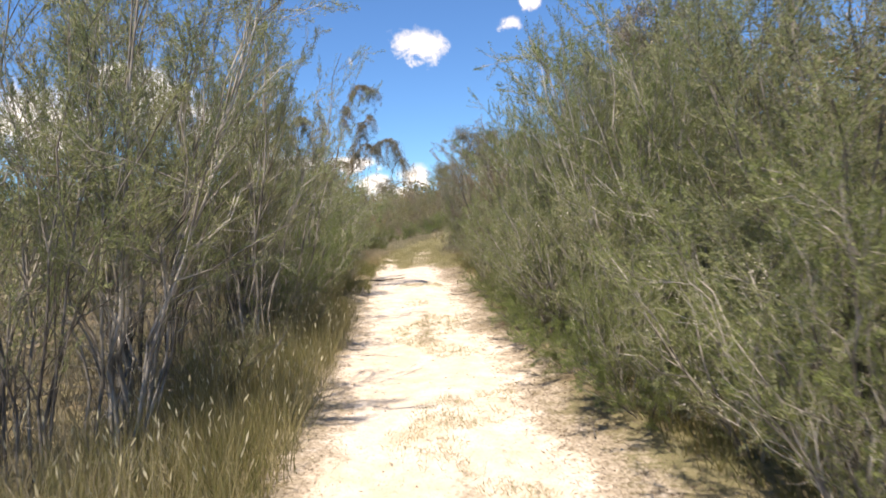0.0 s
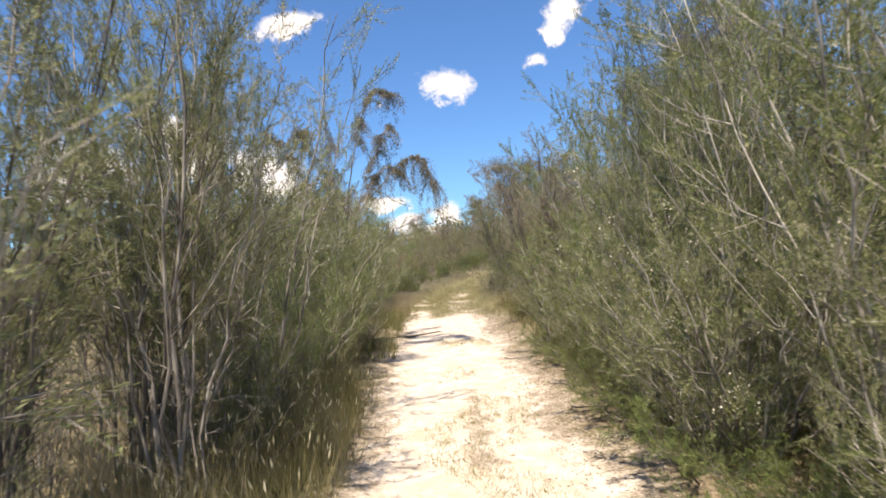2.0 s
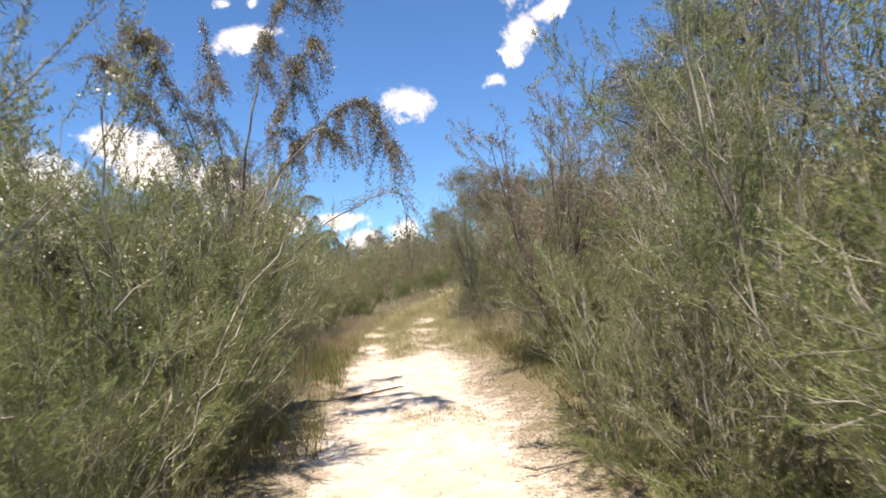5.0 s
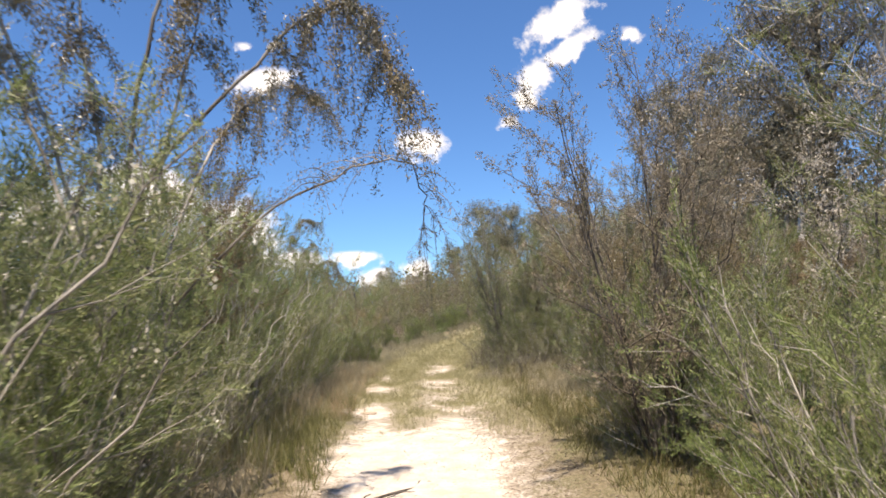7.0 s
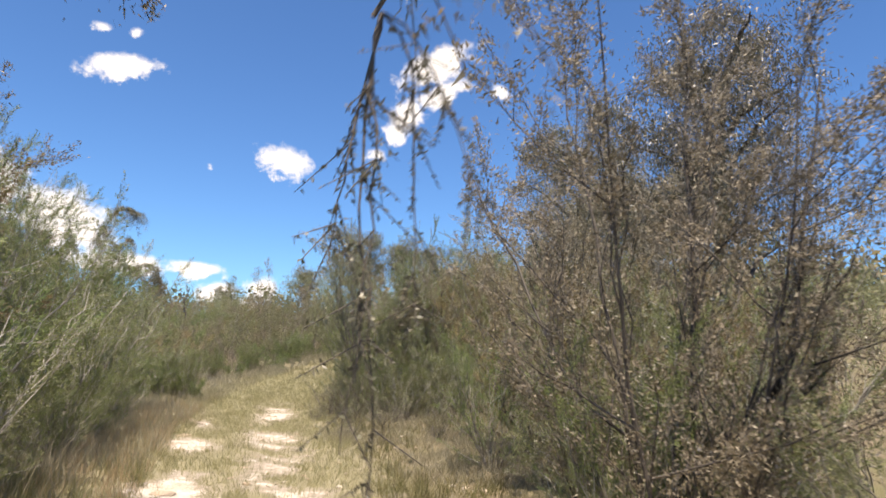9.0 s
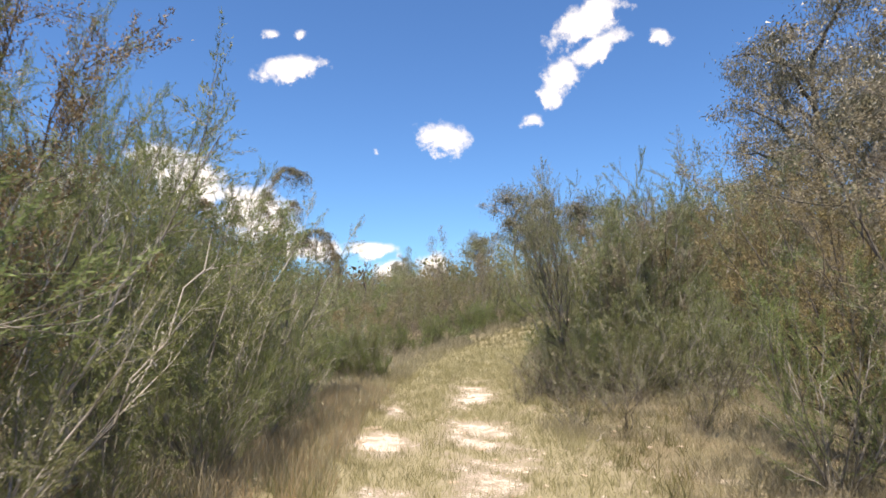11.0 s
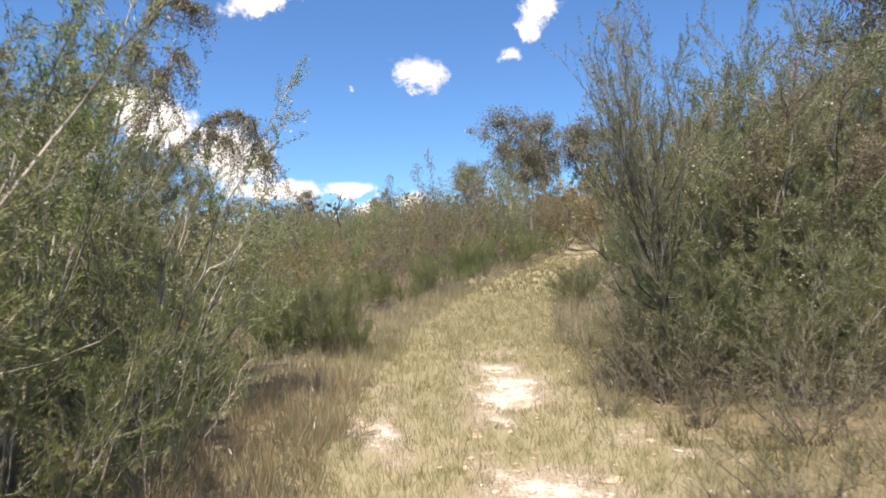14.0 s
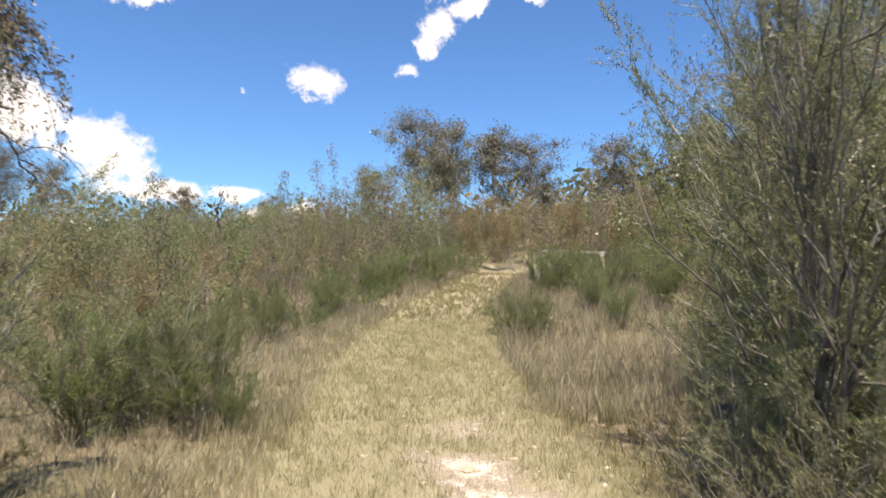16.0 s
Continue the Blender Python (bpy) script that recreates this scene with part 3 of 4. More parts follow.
def scatter_spots():
    r = np.random.default_rng(5)
    S = []

    def row(x, y0, y1, step, kinds, s0, s1, jx=0.25):
        for y in np.arange(y0, y1, step):
            S.append((x + r.normal() * jx * 0.6, y + r.uniform(-0.3, 0.3), r.uniform(s0, s1), kinds[r.integers(len(kinds))]))

    # west wall of scrub
    row(-1.95, 3.5, 9.9, 0.95, ["tea1", "tea3", "tea2", "tea1", "tea3"], 0.95, 1.12)
    row(-3.0, 3.2, 10.6, 2.2, ["tea1", "tea2", "tea3"], 0.98, 1.15)
    row(-4.3, 1.0, 15.0, 1.9, ["far4", "far1", "far4"], 0.55, 0.8)
    row(-1.5, 3.1, 9.6, 0.9, ["low", "lush", "low", "fleck"], 0.42, 0.62, 0.12)
    row(-2.5, 3.6, 10.0, 1.1, ["pole", "fleck", "pole"], 0.42, 0.62, 0.2)
    row(-5.8, 2.0, 20.0, 2.4, ["far1", "far4"], 0.9, 1.15)
    # east wall
    # shrubs before about y = 2.7 are out of view, kept to shade this side
    row(2.5, -1.0, 11.3, 1.0, ["tea1", "tea2", "tea1", "tea2", "tea3"], 0.95, 1.12)
    S.extend([(2.75, 12.0, 0.98, "tea2"), (2.5, 12.7, 0.62, "fleck"), (3.3, 12.6, 0.72, "mid")])
    row(3.35, 0.0, 11.8, 1.65, ["tea1", "tea2", "tea3"], 0.98, 1.12)
    row(4.6, 1.0, 12.0, 1.7, ["far1", "far4"], 1.15, 1.35)
    row(4.9, 12.8, 15.0, 1.1, ["mid", "fleck", "far3"], 0.75, 0.95)
    row(6.2, 2.0, 12.5, 2.8, ["far1", "far4"], 1.2, 1.5)
    row(6.4, 13.5, 20.0, 2.0, ["far1", "far4", "far3"], 0.75, 0.95)
    row(2.7, 1.8, 11.0, 0.9, ["fleck", "mid", "fleck"], 0.55, 0.78)
    row(3.7, 3.0, 11.0, 1.3, ["fleck", "mid"], 0.6, 0.8)
    row(1.88, 2.0, 12.0, 0.66, ["lush", "mid", "fleck", "lush", "mid"], 0.44, 0.85, 0.22)
    row(-1.45, 5.2, 11.0, 1.9, ["mid", "fleck"], 0.3, 0.5, 0.1)
    S.extend([(1.72, 4.3, 0.72, "lush"), (1.66, 5.5, 0.66, "lush"), (1.62, 6.9, 0.6, "lush"), (1.7, 8.3, 0.62, "lush"), (1.85, 9.9, 0.66, "lush")])
    # behind the start
    row(-0.6, -7.5, -5.5, 1.0, ["far1"], 1.2, 1.4, 1.0)
    row(1.2, -8.0, -5.5, 1.0, ["far1"], 1.2, 1.4, 1.0)
    # past the bend of the drooping tree, west
    S.extend([(-1.5, 7.0, 1.12, "tea3", 6), (-1.5, 8.9, 1.1, "tea3", 5), (-1.75, 4.1, 1.05, "tea3", 2), (-1.65, 7.6, 1.0, "tea3", 8), (-2.4, 12.1, 0.69, "tea1"), (-2.6, 14.3, 0.65, "tea2"), (-3.2, 15.8, 0.8, "tea1"), (-2.5, 18.3, 1.12, "brown2"), (-3.4, 19.6, 1.0, "tea2"), (-1.55, 8.0, 0.55, "mid"), (-1.6, 9.3, 0.75, "mid"), (-1.5, 10.6, 0.72, "mid"), (-1.55, 11.7, 1.08, "fleck"), (-1.95, 12.5, 0.94, "fleck"), (-1.7, 14.3, 1.01, "fleck"), (-1.4, 12.9, 0.96, "fleck"), (-1.35, 12.2, 0.76, "mid"), (-1.9, 12.7, 1.01, "mid"), (-2.3, 13.0, 1.03, "fleck"), (-2.6, 12.3, 1.08, "mid"), (-3.2, 13.5, 1.2, "far3"), (-3.6, 12.5, 1.2, "far1"), (-3.0, 14.8, 1.1, "far3"), (-1.6, 13.1, 0.85, "mid"), (-1.2, 13.2, 0.67, "mid"), (-1.75, 12.0, 0.72, "mid"), (-2.5, 13.4, 0.99, "fleck"), (-1.45, 16.9, 0.6, "fleck"), (-2.7, 15.3, 0.85, "mid"), (-1.75, 16.0, 0.98, "mid"),
              (-1.75, 17.8, 1.12, "mid"), (-2.6, 17.0, 0.88, "tea1"), (-2.0, 19.4, 0.88, "tea2"), (-2.7, 19.0, 0.8, "tea1"), (-3.6, 18.0, 0.85, "tea2"),
              (-2.0, 21.2, 1.1, "fleck"), (-2.5, 20.7, 0.92, "tea1"), (-3.0, 21.6, 1.05, "tea2"), (-3.2, 22.9, 1.08, "tea3"), (-2.35, 22.1, 0.95, "tea2"), (-2.7, 20.0, 1.0, "tea3"), (-2.0, 13.6, 0.65, "tea1"), (-2.1, 11.8, 0.72, "tea2"), (-2.0, 22.7, 1.2, "mid"), (-3.0, 22.0, 1.3, "fleck"), (-1.85, 24.2, 1.05, "fleck"), (-2.2, 23.4, 1.15, "fleck"), (-2.3, 24.9, 1.15, "fleck"), (-2.6, 25.2, 1.1, "mid"), (-2.9, 24.0, 0.8, "tea3"),
              (-3.3, 25.6, 1.15, "fleck"), (-2.5, 26.2, 0.72, "tea3"), (-4.2, 23.5, 0.85, "tea1"), (-4.6, 26.5, 1.1, "brown2"), (-4.4, 21.0, 0.9, "tea2"),
              (-1.55, 20.6, 0.9, "mid"), (-1.35, 20.3, 0.55, "mid"), (-1.3, 21.9, 0.6, "mid"), (-1.25, 23.3, 0.55, "mid"), (-1.5, 18.6, 0.6, "mid"), (-1.45, 15.2, 0.55, "fleck"), (-2.05, 26.3, 0.8, "fleck"), (-2.5, 27.1, 0.6, "brown2"), (-2.7, 21.4, 0.95, "tea2"), (-1.3, 12.1, 0.78, "fleck"), (-1.2, 10.9, 0.5, "mid"), (-1.6, 25.6, 0.5, "broom"), (-1.9, 27.2, 0.45, "lush")])
    # east, brown thicket
    S.extend([(2.75, 14.2, 0.62, "fleck"), (3.0, 13.2, 0.66, "mid"), (3.9, 13.5, 0.85, "fleck"), (2.3, 15.1, 1.0, "brown1"), (2.35, 15.3, 0.72, "mid"), (2.7, 15.8, 0.75, "fleck"), (3.45, 14.1, 0.93, "pale"), (3.3, 17.1, 0.72, "brown2"), (3.7, 18.4, 0.98, "brown1"),
              (4.5, 16.6, 0.55, "brown2"), (4.8, 19.2, 0.9, "brown1"), (5.7, 18.0, 0.6, "brown2"), (6.2, 20.6, 0.7, "brown1"), (4.6, 14.2, 0.55, "tea1"), (2.3, 15.6, 0.5, "fleck"), (2.9, 15.9, 0.6, "mid"), (5.3, 15.0, 0.52, "brown2"),
              (2.75, 14.0, 0.7, "lush"), (4.0, 17.5, 1.0, "mid"), (5.0, 17.5, 0.58, "brown2"), (3.3, 19.6, 0.8, "mid"), (4.2, 20.2, 0.92, "brown2"), (5.6, 21.6, 0.95, "brown1"), (3.0, 16.9, 0.8, "fleck"), (3.6, 16.2, 0.85, "fleck"), (7.2, 21.5, 0.62, "brown2"), (7.8, 19.5, 0.62, "brown1")])
    # east, past the dry clearing
    S.extend([(3.75, 26.7, 0.95, "mid"), (4.1, 26.4, 1.15, "fleck"), (4.3, 26.8, 0.92, "brown2"), (4.9, 27.1, 1.55, "fleck"), (2.62, 25.75, 0.55, "fleck"), (3.7, 25.2, 0.68, "mid"), (4.5, 25.1, 0.75, "fleck"), (5.4, 24.9, 0.8, "mid"), (3.3, 25.4, 0.6, "mid"), (4.1, 25.6, 0.8, "lush"), (5.0, 25.3, 0.75, "lush"), (6.0, 24.8, 0.85, "lush"), (6.9, 24.2, 0.8, "lush"), (5.3, 26.3, 1.45, "fleck"), (6.3, 25.9, 0.98, "brown2"), (7.0, 26.3, 1.6, "fleck"), (7.4, 25.0, 1.2, "mid"), (4.3, 27.4, 0.8, "tea1"),
              (5.0, 27.6, 0.95, "brown2"), (5.5, 27.7, 1.4, "fleck"), (5.7, 27.5, 1.15, "tea1"), (5.0, 27.9, 1.2, "tea2"), (6.3, 27.9, 1.25, "tea1"), (5.4, 28.3, 1.0, "tea2"), (5.9, 28.9, 1.0, "tea2"), (5.6, 28.6, 0.85, "brown2"), (6.4, 28.6, 1.1, "brown2"), (6.7, 27.0, 0.95, "brown2"), (2.7, 25.35, 0.5, "fleck"), (3.35, 25.9, 1.05, "fleck"), (2.6, 22.0, 0.5, "sapling"), (2.2, 22.6, 0.2, "fleck"), (3.0, 23.7, 0.28, "fleck"), (3.6, 24.3, 0.3, "fleck"), (2.5, 24.3, 0.22, "fleck"), (4.2, 23.3, 0.32, "mid"), (1.95, 24.7, 0.17, "fleck"), (3.4, 22.0, 0.25, "fleck"), (4.9, 24.0, 0.35, "fleck"), (2.3, 25.45, 0.33, "fleck"), (3.0, 24.9, 0.4, "mid"), (3.5, 24.5, 0.5, "fleck"), (4.2, 24.4, 0.55, "mid"), (4.9, 24.5, 0.6, "fleck"), (2.65, 25.1, 0.35, "fleck"), (3.1, 25.7, 0.55, "broom"), (4.7, 25.8, 0.8, "fleck"),
              (2.95, 25.6, 1.0, "dead", -5), (3.75, 25.9, 1.25, "fleck"), (4.5, 25.7, 0.9, "brown1"), (3.9, 26.9, 0.85, "tea1"), (8.5, 25.5, 0.9, "brown2"), (7.6, 27.5, 0.98, "tea1"), (6.0, 29.4, 0.75, "brown2"), (6.4, 30.6, 0.62, "brown2"), (5.6, 28.9, 0.8, "brown1"),
              (8.0, 29.5, 0.85, "brown2"), (9.5, 28.0, 0.9, "tea1"),
              (4.35, 33.5, 0.75, "broom"), (4.25, 33.4, 0.75, "lush"), (7.2, 39.2, 1.0, "broom"), (7.7, 39.5, 1.05, "broom"), (8.7, 39.8, 0.75, "broom"), (8.2, 39.3, 0.8, "broom"), (8.3, 40.1, 1.0, "broom"), (7.5, 39.0, 0.8, "lush"), (9.3, 39.6, 0.75, "lush"), (6.4, 35.0, 0.75, "broom"), (7.2, 36.5, 0.9, "broom"), (8.3, 37.5, 1.0, "broom"), (5.9, 33.0, 0.7, "broom"), (7.4, 34.0, 0.9, "broom"), (9.4, 38.2, 1.1, "broom"),
              (8.4, 35.4, 1.0, "broom"), (9.3, 36.6, 1.1, "broom"), (8.0, 33.2, 0.5, "far3"), (9.2, 34.0, 0.6, "far3")])
    # west, open dry grass
    S.extend([(-0.65, 28.7, 0.5, "mid"), (-0.95, 29.0, 0.9, "lush"), (-0.8, 29.2, 0.8, "broom"), (-1.05, 29.0, 0.55, "fleck"), (-0.6, 29.1, 0.52, "mid"), (-0.3, 28.6, 0.42, "broom"), (-1.5, 28.6, 0.9, "broom"), (-0.1, 33.0, 0.8, "broom"), (0.5, 34.2, 0.75, "lush"), (1.1, 35.8, 0.9, "broom"),
              (1.6, 36.8, 1.0, "lush"), (2.4, 38.6, 0.9, "broom"), (3.1, 39.6, 1.0, "broom"), (4.1, 41.2, 1.0, "lush"), (5.2, 42.9, 1.0, "broom"), (6.4, 45.0, 1.1, "lush"), (2.6, 39.0, 0.9, "lush"), (4.9, 42.0, 0.9, "broom"), (-2.9, 29.0, 0.5, "lush"), (-0.9, 33.6, 0.9, "lush"), (-3.5, 31.5, 0.8, "far1"), (-5.0, 32.4, 0.95, "far4"), (-2.4, 33.8, 0.75, "far1"), (-4.2, 35.0, 0.9, "far2"), (-6.5, 31.0, 1.0, "far1"), (-1.8, 36.4, 0.8, "far4"), (-3.2, 38.0, 0.95, "far1"), (-0.6, 37.8, 0.75, "far4"), (0.3, 39.6, 0.85, "far1"), (-4.0, 29.6, 0.75, "far3")])
    # rusty thicket behind the crest
    S.extend([(6.0, 46.5, 0.9, "far4"), (7.6, 46.8, 1.1, "far2"), (9.2, 46.2, 1.15, "far2"), (10.8, 45.8, 1.2, "far2"), (12.2, 44.8, 1.1, "far2"), (8.4, 48.2, 1.25, "far2"), (10.2, 48.0, 1.3, "far2"),
              (12.0, 47.0, 1.25, "far2"), (13.6, 46.0, 1.2, "far4"), (5.0, 47.8, 1.4, "far1"), (4.0, 44.6, 1.3, "far1"), (3.2, 42.8, 1.1, "far1"), (2.0, 41.5, 1.05, "far4"), (2.9, 45.5, 1.35, "far4"), (1.2, 43.5, 1.1, "far1"), (11.5, 43.0, 0.9, "far2")])
    # slopes
    kinds = ["far1", "far2", "far3", "far4", "far1", "far3"]
    for k in range(4000):
        if len(S) > 640:
            break
        y = 30.5 + 29 * r.random() ** 1.4
        u = r.uniform(-19, 22)
        lim = (2.0 if y < 35 else 1.5) if u < 0 else 2.6
        if (abs(u) < lim and y < 46) or (0 < u < 6 and y < 39) or (-3.2 < u < 0 and y < 32.5) or (u > 0 and y < 36 and u < 6):
            continue
        if any((track(y) + u - a) ** 2 + (y - b) ** 2 < 1.1 for a, b, *_ in S):
            continue
        s = r.uniform(0.7, 1.1) * (1.05 if u > 0 else 0.8)
        S.append((float(track(y) + u), y, s, kinds[r.integers(len(kinds))]))
    return [(x, y, s * 3.0, "low") if k in ("mid", "fleck") and s < 0.43 else (x, y, s, k, *lean) for x, y, s, k, *lean in S]


settle(KINDS, scatter_spots())


# ---------------------------------------------------------------- trees
def tree(name, label, seed, tall, crown_low, crown_wide, limbs, clumps, per, leaf, bark, foliage, thick, hang=0.5, lean=(0, 0)):
    """A tree with a forked trunk, separate limbs and a crown of leafy clumps with gaps."""
    r = np.random.default_rng(seed)
    root = tagged(new(name), label, "tree", "gum trees")
    u = np.linspace(0, 1, 10)[:, None]
    line = np.array([lean[0], lean[1], tall * 0.8]) * u + np.concatenate([np.zeros((1, 3)), r.normal(size=(9, 3)) * [0.09, 0.09, 0]])
    line[0, 2] = -0.1
    pile = Pile()
    pile.put(*tube(line, thick * (1 - 0.8 * u[:, 0]) + 0.01, 7))
    part("trunk", pile.mesh("trunk", bark, True), root)
    tips = []
    for k in range(limbs):
        f = crown_low + (0.98 - crown_low) * (k + r.uniform(0, 0.8)) / limbs
        i = min(int(f * 9), 8)
        q = line[i] + (line[i + 1] - line[i]) * (f * 9 - i)
        a = k * 2.4 + r.uniform(-0.5, 0.5)
        out = np.array([np.cos(a), np.sin(a), 0])
        reach = crown_wide * r.uniform(0.6, 1.0) * (1.1 - 0.5 * f)
        p1, p2 = q + out * reach * 0.5 + [0, 0, reach * 0.55], q + out * reach + [0, 0, reach * r.uniform(0.5, 0.95)]
        v = np.linspace(0, 1, 7)[:, None]
        ln = (1 - v) ** 2 * q + 2 * v * (1 - v) * p1 + v ** 2 * p2 + np.concatenate([np.zeros((1, 3)), r.normal(size=(6, 3)) * 0.05])
        pile = Pile()
        pile.put(*tube(ln, thick * 0.42 * (1 - 0.85 * v[:, 0]) + 0.006, 5))
        for c in range(clumps):
            g = r.uniform(0.4, 1.0)
            j = min(int(g * 6), 5)
            s = ln[j] + (ln[j + 1] - ln[j]) * (g * 6 - j)
            e = s + r.normal(size=3) * reach * 0.28 + [0, 0, 0.12]
            pile.put(*tube(np.array([s, (s + e) / 2 + [0, 0, 0.05], e]), [0.012, 0.008, 0.004], 3))
            tips.append(e)
        part("limb", pile.mesh("limb", bark), root)
    tips = np.array(tips)
    n = len(tips) * per
    size = np.repeat(r.uniform(0.16, 0.36, len(tips)), per) * (tall / 9) ** 0.5
    base = np.repeat(tips, per, 0) + r.normal(size=(n, 3)) * size[:, None] * [1, 1, 0.75]
    way = unit(r.normal(size=(n, 3)) * 0.7 + [0, 0, -hang])
    v, f = blades(base, way, leaf[0] * r.uniform(0.6, 1.3, n), 1.6 * leaf[1] * r.uniform(0.7, 1.2, n), r)
    part("crown", mesh_of("crown", v, f, foliage), root)
    return root


GUMS = {
    "gum1": tree("gum_tree", "tall gum tree with drooping grey-green leaf clumps", 41, 8.5, 0.35, 2.6, 10, 10, 130, (0.15, 0.03), PALEBARK, GUM, 0.15),
    "gum2": tree("gum_tree", "slender gum tree with a thin brownish crown", 42, 8.0, 0.5, 2.0, 9, 9, 130, (0.15, 0.03), PALEBARK, GUM, 0.11),
    "gum3": tree("gum_tree", "spreading dark-limbed gum tree above the scrub", 43, 9.5, 0.25, 3.4, 14, 15, 165, (0.12, 0.022), DARKBARK, GUM, 0.19, 0.9),
    "spire": tree("dead_tree", "thin dead pole of a tree above the scrub", 44, 3.4, 0.55, 0.35, 6, 2, 8, (0.10, 0.02), DARKBARK, GREY, 0.035),
}
settle(GUMS, [(7.0, 55.5, 0.92, "gum1"), (11.4, 55.0, 0.92, "gum2"), (9.2, 56.0, 0.86, "gum1"), (13.3, 55.0, 0.8, "gum1"), (8.2, 54.5, 0.72, "gum2"), (5.2, 57.0, 0.6, "gum2"), (15.8, 50.5, 0.72, "gum1"),
              (17.0, 46.0, 0.8, "gum2"), (11.8, 32.5, 1.0, "gum3"), (10.6, 24.0, 0.95, "gum3"), (9.4, 26.8, 0.8, "gum2"), (8.8, 22.8, 0.75, "gum2"), (12.5, 29.0, 0.8, "gum2"), (13.5, 36.5, 0.8, "gum1"),
              (-11.5, 61.0, 0.55, "gum1"), (-14.0, 60.0, 0.6, "gum3"), (-1.7, 45.0, 1.0, "spire"), (-2.3, 37.5, 0.72, "spire"), (-5.0, 62.0, 0.42, "gum1"), (0.0, 75.0, 0.45, "gum3")])


def bend(points, n):
    """A smooth line of n points through a few given ones."""
    p = np.array(points, float)
    t = np.linspace(0, len(p) - 1, n)
    ln = np.stack([np.interp(t, np.arange(len(p)), p[:, k]) for k in range(3)], 1)
    for _ in range(4):
        ln[1:-1] = ln[1:-1] * 0.5 + (ln[:-2] + ln[2:]) * 0.25
    return ln


def clear_of_walker(p):
    """True where a place in the world leaves room for someone walking past."""
    return ~((np.abs(p[:, 0] - 0.27) < 0.19) & (p[:, 2] < 2.35))


def drooping_tree():
    """The slender tree whose arching boughs hang over the track."""
    r = np.random.default_rng(51)
    root = tagged(new("arching_tree"), "slender tree arching over the track with hanging leafy twigs", "tree")
    foot = np.array([-1.1, 13.25, float(land(-1.1, 13.25))])
    root.matrix_basis = Matrix.Translation(foot)
    green, dry = Pile(), Pile()
    # boughs through places in the world, from the foot up; radius; twigs; how far the twigs hang
    boughs = [([(-1.1, 13.3, 0.3), (-1.05, 13.2, 1.5), (-0.6, 12.95, 2.05), (-0.14, 12.75, 2.3), (0.1, 12.8, 2.42), (0.32, 13.0, 2.52), (0.4, 13.1, 2.46), (0.42, 13.15, 2.3)], 0.008, 44, 0.25),
              ([(-1.1, 13.3, 0.3), (-1.1, 13.3, 1.9), (-0.95, 13.2, 2.57), (-0.5, 13.2, 2.95), (-0.2, 13.2, 3.3), (0.1, 13.2, 3.45), (0.25, 13.2, 3.2), (0.32, 13.2, 2.85)], 0.017, 46, 0.6),
              ([(-1.1, 13.3, 0.3), (-1.1, 13.3, 2.2), (-1.0, 13.3, 3.2), (-0.75, 13.3, 4.1), (-0.5, 13.2, 4.5), (-0.2, 13.1, 4.35)], 0.019, 46, 0.45),
              ([(-1.1, 13.3, 0.3), (-1.15, 13.3, 2.0), (-1.2, 13.2, 3.0), (-1.3, 13.1, 4.2)], 0.019, 40, 0.4),
              ([(-1.1, 13.3, 0.3), (-1.2, 13.4, 1.8), (-1.6, 13.4, 2.9), (-2.0, 13.3, 3.7), (-2.3, 13.2, 3.9)], 0.018, 40, 0.4),
              ([(-1.1, 13.3, 0.3), (-1.1, 13.2, 1.8), (-1.3, 12.8, 2.9), (-1.5, 12.4, 3.6), (-1.6, 12.1, 3.7)], 0.016, 36, 0.4),
              ([(-1.1, 13.3, 0.3), (-1.05, 13.5, 1.9), (-0.8, 14.0, 3.0), (-0.5, 14.5, 3.5), (-0.2, 14.8, 3.4)], 0.016, 36, 0.45),
              ([(-1.1, 13.3, 0.3), (-1.0, 13.2, 2.0), (-0.7, 13.0, 2.9), (-0.45, 12.8, 3.6), (-0.3, 12.7, 3.8)], 0.014, 36, 0.45)]
    for b, (points, rad, twigs, drop) in enumerate(boughs):
        line = bend(points, 26)
        line[1:] += r.normal(size=(25, 3)) * 0.008
        u = np.linspace(0, 1, 26)
        pile = Pile()
        pile.put(*tube(line - foot, rad * 0.65 * (1 - 0.8 * u) + 0.002, 6))
        low = 0.5 if b else 0.45
        for k in range(twigs):
            f = r.uniform(low, 1.0)
            i = min(int(f * 25), 24)
            q = line[i] + (line[i + 1] - line[i]) * (f * 25 - i)
            out = unit(r.normal(size=3) * [1, 1, 0.5])
            L = r.uniform(0.5, 1.2) * drop
            v = np.linspace(0, 1, 6)[:, None]
            tw = q + out * 0.22 * v + np.array([0, 0, 1.0]) * (0.1 * v - L * v ** 2)
            if not (clear_of_walker(tw).all() and (b or tw[:, 1].max() < 13.2)):
                continue
            pile.put(*tube(tw - foot, [0.003, 0.0027, 0.0023, 0.0018, 0.0014, 0.001], 3))
            m, small = (60, 0.45) if b == 0 else (190, 0.8)
            s = r.uniform(0.05, 1.0, m) * 5
            j = np.minimum(s.astype(int), 4)
            base = tw[j] + (tw[j + 1] - tw[j]) * (s - j)[:, None] + r.normal(size=(m, 3)) * 0.022
            way = unit(r.normal(size=(m, 3)) * 0.6 + [0, 0, -0.6])
            (dry if k % 5 == 0 else green).put(*blades(base - foot, way, small * r.uniform(0.018, 0.042, m), small * r.uniform(0.008, 0.014, m), r))
        part("bough", pile.mesh("bough", BARK if b < 3 else STEMBARK), root)
    part("crown", green.mesh("crown", GUM), root)
